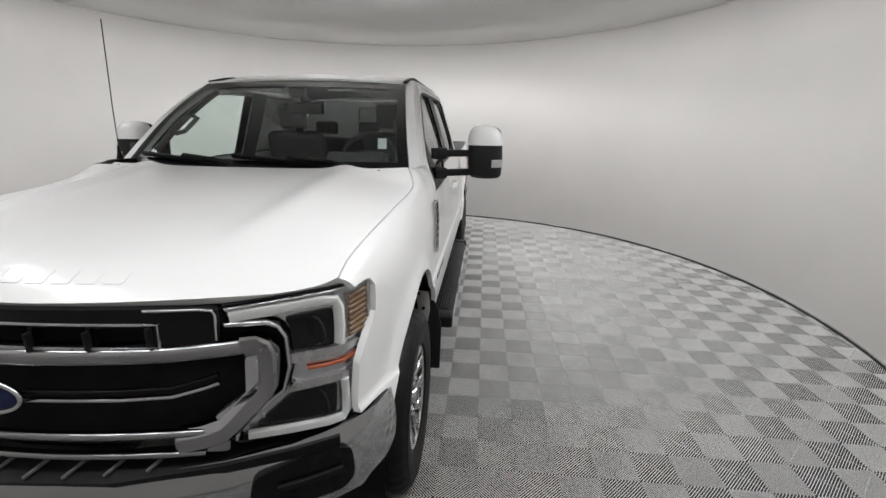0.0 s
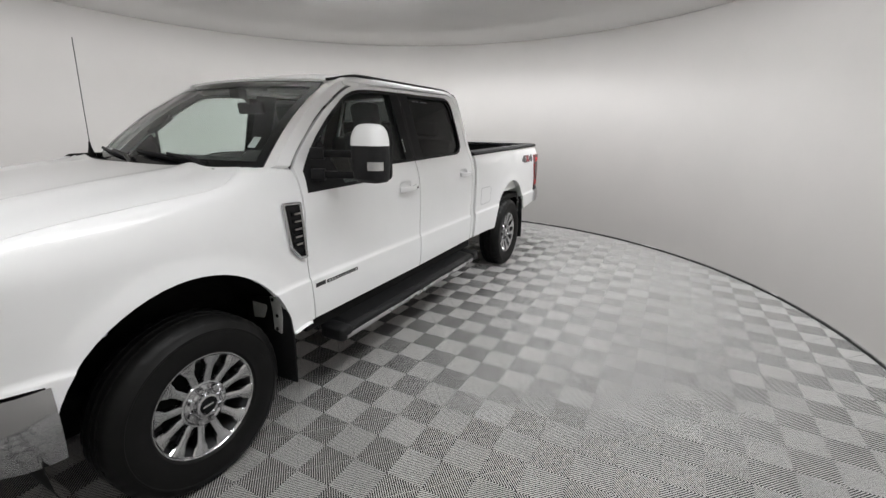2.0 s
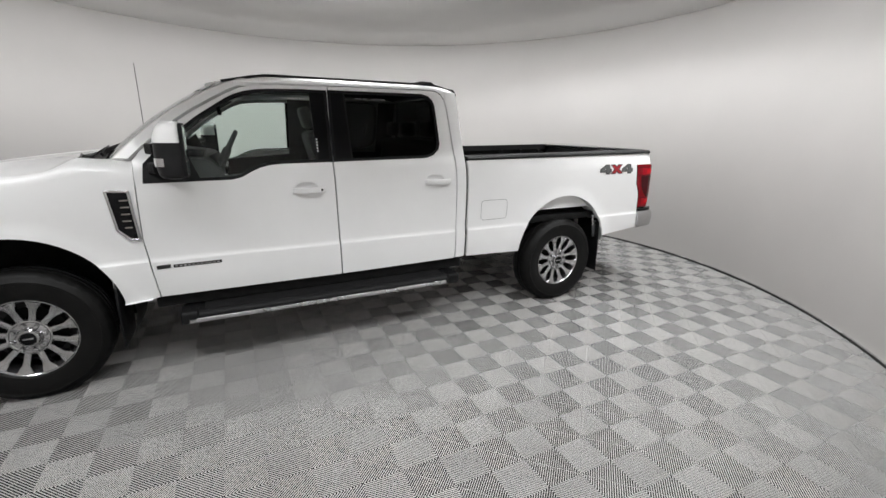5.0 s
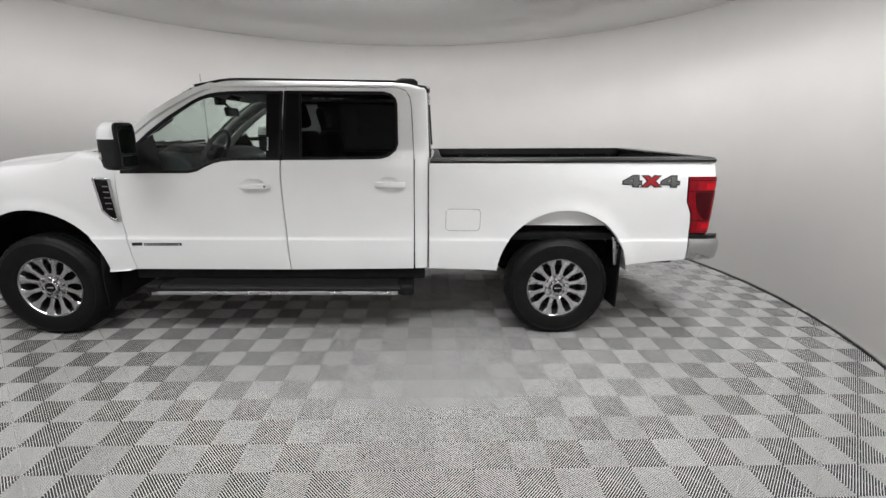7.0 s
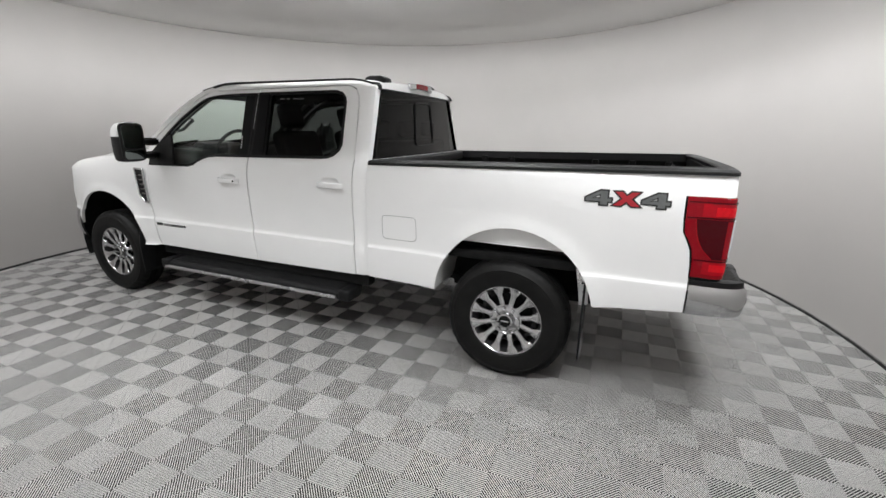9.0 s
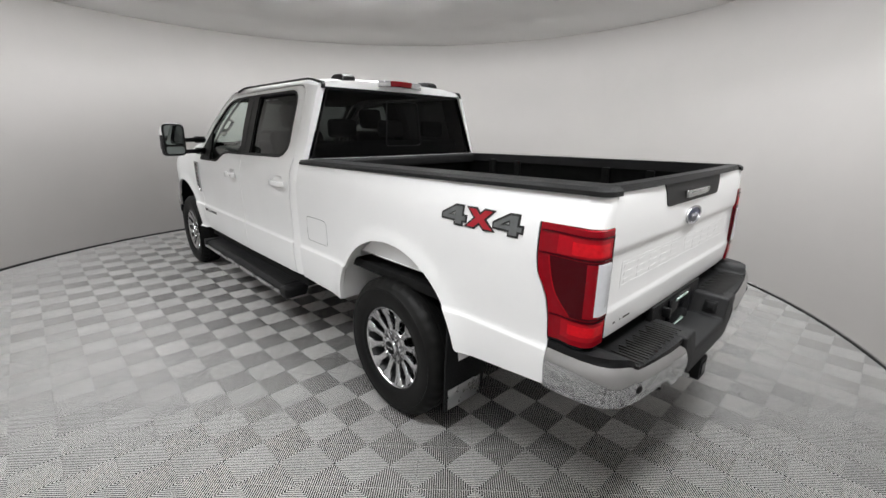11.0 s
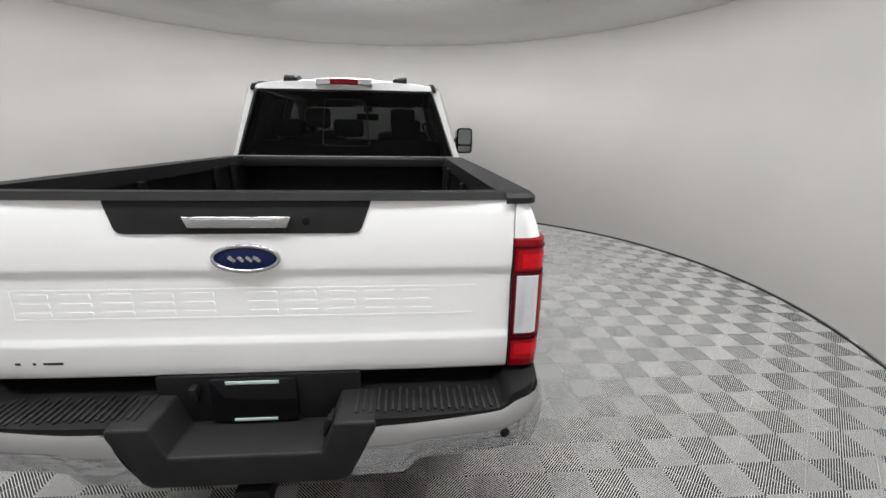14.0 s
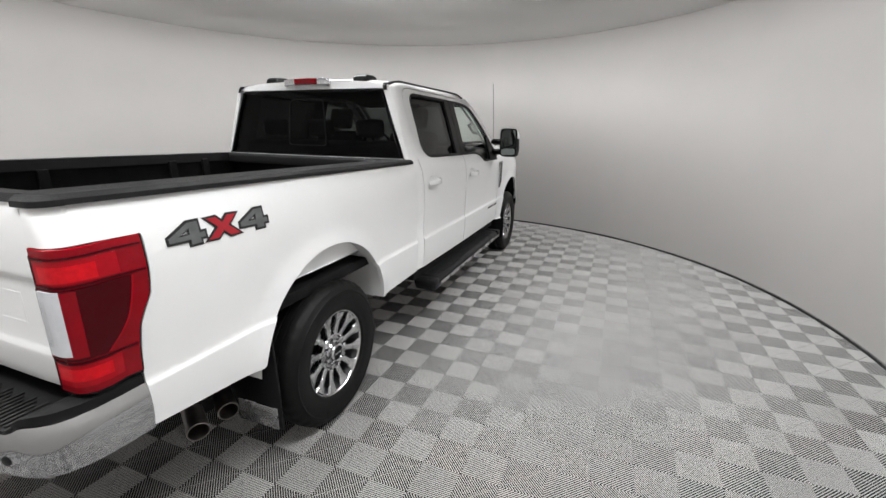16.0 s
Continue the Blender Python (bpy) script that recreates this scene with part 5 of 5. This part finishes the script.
# ================= wheels =================
def tyre_mesh():
    prof = [(.236, .060), (.240, .095), (.250, .108), (.256, .113), (.258, .1145), (.262, .1145), (.264, .1145), (.285, .121), (.310, .1245), (.335, .126), (.358, .124), (.361, .1262), (.366, .1255), (.369, .121), (.388, .115), (.402, .103), (.410, .092)]
    tread = [(.4185, .080), (.420, .052), (.4205, .050), (.410, .047), (.410, .041), (.4205, .038), (.421, .008), (.411, .005)]
    half = prof + tread
    full = half + [(r, -h) for r, h in half[::-1]]
    bm = lathe(full, 144)
    for v in bm.verts:
        r, a = math.hypot(v.co.y, v.co.z), math.atan2(v.co.z, v.co.y)
        k = int(round((a / (2 * math.pi)) * 144)) % 144
        if r > .399 and abs(v.co.x) > .046 and k % 4 < 1:
            f = (r - .005) / r
            v.co.y, v.co.z = v.co.y * f, v.co.z * f
    for v in bm.verts:
        v.co.z = max(v.co.z, -HUB_Z + .001)
    return bm


def spoke_mesh(a):
    """One spoke with a flared outer end, turned by the angle a."""
    out = [(.100, .0215), (.125, .0190), (.160, .0190), (.186, .0205), (.193, .0235), (.200, .0305), (.216, .0345), (.236, .0430)]
    rows = []
    for r, w in out:
        x = .072 + .026 * ((r - .100) / .136) ** 1.4
        rows.append([(x - .004, w), (x + .002, w * .86), (x + .0045, w * .45), (x + .0045, -w * .45), (x + .002, -w * .86), (x - .004, -w), (x - .04, -w * .8), (x - .04, w * .8)])
    c, s = math.cos(a), math.sin(a)
    pts = [[(x, r * c - t * s, r * s + t * c) for x, t in row] for (r, w), row in zip(out, rows)]
    return loft(pts, closed=True, caps=True)


def build_wheel():
    # The barrel is near black, so the gaps between the spokes look dark.
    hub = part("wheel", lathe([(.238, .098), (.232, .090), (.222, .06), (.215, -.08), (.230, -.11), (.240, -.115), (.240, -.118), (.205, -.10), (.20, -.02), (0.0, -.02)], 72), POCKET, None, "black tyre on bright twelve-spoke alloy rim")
    part("tyre", tyre_mesh(), RUBBER, hub, "black rubber tyre", 40)
    for k in range(14):
        if k % 7 != 6:
            a0 = 2 * math.pi * k / 14 + .2
            rows = [[(.1265 - .6 * abs(r - .335) ** 1.5, r * math.cos(a0 + d), r * math.sin(a0 + d)) for d in np.linspace(0, .24, 6)] for r in (.322, .335, .348)]
            part("sidewall_mark", thick(facing(loft(rows), (1, 0, 0)), .002), RUBBER, hub)
    rim = part("rim_lip", lathe([(.230, .080), (.236, .096), (.243, .104), (.2495, .104), (.252, .098), (.250, .085), (.240, .075)], 96), ALLOY, hub, "bright alloy rim")
    for i in range(12):
        part("spoke", spoke_mesh(2 * math.pi * (i + .5) / 12), ALLOY, rim)
    centre = part("hub_plate", lathe([(.112, .03), (.112, .072), (.108, .078), (.100, .079), (.094, .074), (.066, .076), (.060, .084), (0, .084)], 48), CHROME, hub, "chrome wheel centre")
    part("hub_groove", lathe([(.118, .062), (.118, .0755), (.113, .0765), (.113, .06)], 48), GLOSS, centre)
    part("hub_cap", lathe([(.058, .080), (.057, .098), (.053, .106), (.043, .109), (.041, .105), (0, .1045)], 40), CHROME, centre)
    part("cap_face", lathe([(.040, .1055), (.02, .1065), (0, .107)], 32), GLOSS, centre)
    part("cap_bar", cuboid(.1065, .108, -.026, .026, -.005, .005, .001), CHROME, centre)
    part("lug_ring", lathe([(.093, .0735), (.093, .0752), (.068, .0770), (.068, .0755)], 48), ALLOY, centre)
    for i in range(8):
        a = 2 * math.pi * i / 8 + .2
        part("lug_nut", moved(lathe([(.0150, 0), (.0150, .022), (.011, .030), (0, .031)], 6), pose(.070, .081 * math.cos(a), .081 * math.sin(a))), CHROME, centre)
    # The disc takes the chassis black to keep those gaps dark.
    part("brake_disc", lathe([(.17, -.01), (.17, .004), (.07, .004), (.07, .02), (0, .02)], 40), UNDER, hub)
    return hub


wheel = build_wheel()
wheel.parent = truck
for k, (x, y, turn) in enumerate(((HUB_X, HUB_F, 0), (HUB_X, HUB_R, 0), (-HUB_X, HUB_F, 180), (-HUB_X, HUB_R, 180))):
    if k == 0:
        wheel.matrix_basis = pose(x, y, HUB_Z, 0, 0, turn)
    else:
        copy_thing(wheel, pose(x, y, HUB_Z, 0, 0, turn))

# ================= under the body =================
chassis = part("chassis", joined(*[cuboid(s * .45 - .04, s * .45 + .04, -3.0, 2.95, .48, .62, .01) for s in (1, -1)]), UNDER, truck, "black steel chassis frame")
part("cross_member", joined(*[cuboid(-.45, .45, y, y + .1, .50, .58, .01) for y in (-2.7, -1.5, -.5, .6, 1.2, 2.4)]), UNDER, chassis)
part("floor_pan", cuboid(-.86, .86, -1.70, .70, .60, .66, .01), UNDER, chassis)
# Unseen dark box added in the engine bay to close views through gaps.
part("engine_bay_filler", cuboid(-.46, .46, -2.95, -1.72, .62, 1.14, .03), UNDER, chassis)
part("fuel_tank", cuboid(-.1, .40, -.6, 1.1, .40, .58, .04, 3), UNDER, chassis)
for y in (HUB_F, HUB_R):
    part("axle", joined(tube([(-.74, y, HUB_Z), (.74, y, HUB_Z)], .045, 14), moved(lathe([(0, -.14), (.08, -.12), (.14, 0), (.08, .12), (0, .14)], 20), pose(.05, y, HUB_Z))), UNDER, chassis)
    for s in (1, -1):
        part("leaf_spring", sweep([(s * .55, y + d, HUB_Z + .06 + .14 * (d / .65) ** 2) for d in np.linspace(-.65, .65, 9)], rounded(.035, .02)), UNDER, chassis)
part("bed_underside", cuboid(-.90, .90, .74, 2.80, .80, .862, .01), UNDER, chassis)

# ================= inside the cab =================
def rbox(x0, x1, y0, y1, z0, z1, r):
    return cuboid(x0, x1, y0, y1, z0, z1, r, 4)


dash = part("dashboard", prism([(-1.72, 1.415), (-1.45, 1.455), (-1.24, 1.44), (-1.15, 1.36), (-1.12, 1.15), (-1.20, .95), (-1.70, .90)], -.80, .80, 0, .03, 3), LEATHER, truck, "dark grey dashboard")
part("dash_hood", prism([(-1.50, 1.44), (-1.27, 1.43), (-1.25, 1.49), (-1.40, 1.51)], .24, .60, 0, .015), LEATHER, dash)
part("dash_vent", joined(cuboid(.62, .74, -1.16, -1.12, 1.20, 1.32, .01), cuboid(-.74, -.62, -1.16, -1.12, 1.20, 1.32, .01)), SATIN, dash)
part("centre_screen", cuboid(-.16, .16, -1.15, -1.115, 1.16, 1.33, .008), GLOSS, dash)
wheel_rim = part("steering_wheel", moved(sweep([(.19 * math.cos(t), 0, .19 * math.sin(t)) for t in np.linspace(0, 2 * math.pi, 37)[:-1]], ring(.016, 10), up=(0, 1, 0), closed=True), pose(.42, -1.13, 1.445, -28)), LEATHER, truck, "dark leather steering wheel")
part("steering_hub", moved(joined(rbox(-.075, .075, -.03, .03, -.07, .06, .02), rbox(-.18, .18, -.012, .012, -.02, .02, .008)), pose(.42, -1.13, 1.445, -28)), LEATHER, wheel_rim)
part("steering_column", tube([(.42, -1.15, 1.435), (.42, -1.34, 1.34)], .045, 12), LEATHER, wheel_rim)
part("inner_mirror", joined(moved(rbox(-.13, .13, -.015, .015, -.04, .04, .015), pose(0, -1.14, 1.78, 8)), tube([(0, -1.14, 1.80), (0, -1.22, 1.88)], .012, 8), rbox(-.05, .05, -1.27, -1.20, 1.84, 1.90, .01)), PLASTIC, truck)


def front_seat(cx):
    base_ = part("front_seat", joined(rbox(cx - .26, cx + .26, -.78, -.22, .82, 1.02, .05)), LEATHER, truck, "dark grey leather front seat")
    part("seat_back", moved(rbox(-.255, .255, -.065, .065, 0, .66, .055), pose(cx, -.20, .98, 14)), LEATHER, base_)
    part("headrest", moved(rbox(-.125, .125, -.05, .05, .69, .89, .04), pose(cx, -.20, .98, 14)), LEATHER, base_)
    for dx in (-.05, .05):
        part("headrest_post", tube([(cx + dx, -.045, 1.60), (cx + dx, -.025, 1.69)], .007, 8), CHROME, base_)


front_seat(.43)
front_seat(-.43)
part("centre_console", rbox(-.15, .15, -1.15, -.15, .70, 1.06, .03), LEATHER, truck)
bench = part("rear_bench", rbox(-.78, .78, -.02, .44, .82, 1.0, .05), LEATHER, truck, "dark grey leather rear bench")
part("bench_back", moved(rbox(-.76, .76, -.06, .06, 0, .60, .05), pose(0, .47, .96, -8)), LEATHER, bench)
for cx in (-.47, 0, .47):
    part("headrest", rbox(cx - .12, cx + .12, .49, .57, 1.58, 1.72, .035), LEATHER, bench)
headliner = [[(u * .64, y, min(roof_z(u * .6, y) - .045, 1.985)) for u in np.linspace(-1, 1, 13)] for y in np.linspace(-1.08, .60, 12)]
part("headliner", facing(loft(headliner), (0, 0, -1)), HEADLINER, truck, "light grey headliner")
part("sun_visor", joined(*[moved(rbox(-.2, .2, -.07, .07, -.009, .009, .006), pose(s * .36, -1.06, 1.925, 24)) for s in (1, -1)]), HEADLINER, truck)
inner_a = [[Vector(screen_point(.985, v)) + Vector((-.015, .05, -.035)) for v in np.linspace(0, 1, 9)], [Vector(screen_point(.985, v)) + Vector((-.01, .11, -.05)) for v in np.linspace(0, 1, 9)]]
pair("pillar_trim", facing(loft(inner_a), (-1, 0, 0)), GREYTRIM, truck)
pair("grab_handle", tube([Vector(screen_point(.96, v)) + Vector((dx, .10, -.05)) for v, dx in ((.40, 0), (.43, -.05), (.60, -.05), (.63, 0))], .014, 10), GREYTRIM, truck)
pair("middle_pillar_trim", facing(loft([[(side_x(y, z) - .07, y, z) for z in (1.0, 1.4, 1.7, 1.92)] for y in (-.52, -.30)]), (-1, 0, 0)), LEATHER, truck)
pair("rear_pillar_trim", facing(loft([[(side_x(.5, z) - .07, y, z) for z in (1.0, 1.4, 1.7, 1.92)] for y in (.44, .63)]), (-1, 0, 0)), LEATHER, truck)
part("cab_back_trim", cuboid(-.80, .80, .63, .645, .70, 1.42, .004), LEATHER, truck)
part("cab_floor", cuboid(-.80, .80, -1.65, .62, .66, .70, .01), LEATHER, truck)

# writing on the rear door glass: unreadable marks, as bars
for i, w in enumerate((.05, .03, .06, .04)):
    y0 = -.20 + i * .065
    part("glass_mark", sheet([[(y0, 1.862), (y0 + w, 1.862), (y0 + w, 1.872), (y0, 1.872)]], lambda y, z: tuple(Vector(on_glass(y, z)) + Vector((.0015, 0, 0))), (.05, .05), 0), DECAL, doors[1][0])

# ================= ribbed floor tiles =================
PITCH = 0.2012          # one ribbed square; a tile is two by two of them
ORIGIN = (2.261 - .012, .920)
RIBS, DEEP, BREAK = 26, 0.0038, 0.0016


def square_ribs(cx, cy, slant, verts, faces, limit=None):
    """Ribs of one square, along the diagonal, broken in the middle; limit: the radius at which they are cut."""
    h = PITCH / math.sqrt(2) - .0004
    gap = 2 * h / RIBS
    s = 1 / math.sqrt(2)
    along, across = (s, slant * s), (-slant * s, s)

    def bar(d0, d1, z, end):
        quad = []
        for d, sign in ((d0, -1), (d0, 1), (d1, 1), (d1, -1)):
            ln = max(0.0, h - abs(d))
            lo, hi = -ln, ln
            if limit:
                px, py = cx + across[0] * d, cy + across[1] * d
                b = px * along[0] + py * along[1]
                c = px * px + py * py - limit * limit
                q = b * b - c
                if q <= 0:
                    return
                lo, hi = max(lo, -b - math.sqrt(q)), min(hi, -b + math.sqrt(q))
                if hi <= lo:
                    return
            lo, hi = (lo, min(hi, -BREAK)) if end < 0 else (max(lo, BREAK), hi)
            if hi <= lo:
                return
            t = lo if sign < 0 else hi
            quad.append((cx + along[0] * t + across[0] * d, cy + along[1] * t + across[1] * d))
        k = len(verts)
        verts.extend([(x, y, z) for x, y in quad] + [(x, y, -DEEP) for x, y in quad])
        top = (k, k + 1, k + 2, k + 3)
        flip = (quad[1][0] - quad[0][0]) * (quad[2][1] - quad[1][1]) - (quad[1][1] - quad[0][1]) * (quad[2][0] - quad[1][0]) < 0
        new_faces = [top, (k, k + 4, k + 5, k + 1), (k + 2, k + 6, k + 7, k + 3)]
        faces.extend([f[::-1] for f in new_faces] if flip else new_faces)

    for i in range(RIBS):
        d = -h + (i + .5) * gap
        for end in (-1, 1):
            bar(d - gap * .100, d + gap * .100, 0.0, end)
    # low web across the ribs
    web = [(cx + across[0] * d + along[0] * t, cy + across[1] * d + along[1] * t) for d, t in ((-h * .97, -.0006), (h * .97, -.0006), (h * .97, .0006), (-h * .97, .0006))]
    if not limit or all(math.hypot(x, y) < limit for x, y in web):
        k = len(verts)
        verts.extend([(x, y, -.0030) for x, y in web] + [(x, y, -DEEP) for x, y in web])
        flat = [(k, k + 1, k + 2, k + 3), (k, k + 4, k + 5, k + 1), (k + 2, k + 6, k + 7, k + 3)]
        turn = (web[1][0] - web[0][0]) * (web[2][1] - web[1][1]) - (web[1][1] - web[0][1]) * (web[2][0] - web[1][0]) < 0
        faces.extend([f[::-1] for f in flat] if turn else flat)


def rib_mesh(name, squares, limit=None):
    verts, faces = [], []
    for cx, cy, slant in squares:
        square_ribs(cx, cy, slant, verts, faces, limit)
    me = bpy.data.meshes.new(name)
    me.from_pydata(verts, [], faces)
    me.materials.append(TILE)
    return me


half = PITCH / 2
FOUR = [(-half, -half, -1), (half, -half, 1), (-half, half, 1), (half, half, -1)]
tile_mesh = rib_mesh("floor_tile", FOUR)
N = int(R_WALL / (2 * PITCH)) + 2
whole, cut = [], []
ox, oy = ORIGIN[0] % (2 * PITCH), ORIGIN[1] % (2 * PITCH)
for i in range(-N - 1, N + 1):
    for j in range(-N - 1, N + 1):
        x, y = ox + i * 2 * PITCH, oy + j * 2 * PITCH
        far, near = math.hypot(abs(x) + PITCH, abs(y) + PITCH), math.hypot(max(0, abs(x) - PITCH), max(0, abs(y) - PITCH))
        if near < R_WALL - .01:
            (whole if far < R_WALL - .012 else cut).append((x, y))
whole.sort(key=lambda p: -math.hypot(*p))
for x, y in whole[:300]:
    ob = new("floor_tile", tile_mesh)
    ob.location, ob.parent = (x, y, 0), floor
rest = rib_mesh("edge_tiles", [(x + a, y + b, s) for x, y in cut for a, b, s in FOUR], R_WALL - .013)
edge_ob = new("edge_tiles", rest)
edge_ob.parent = floor
tagged(edge_ob, kind="stuff")
if whole[300:]:
    more = new("middle_tiles", rib_mesh("middle_tiles", [(x + a, y + b, s) for x, y in whole[300:] for a, b, s in FOUR]))
    more.parent = floor
    tagged(more, kind="stuff")
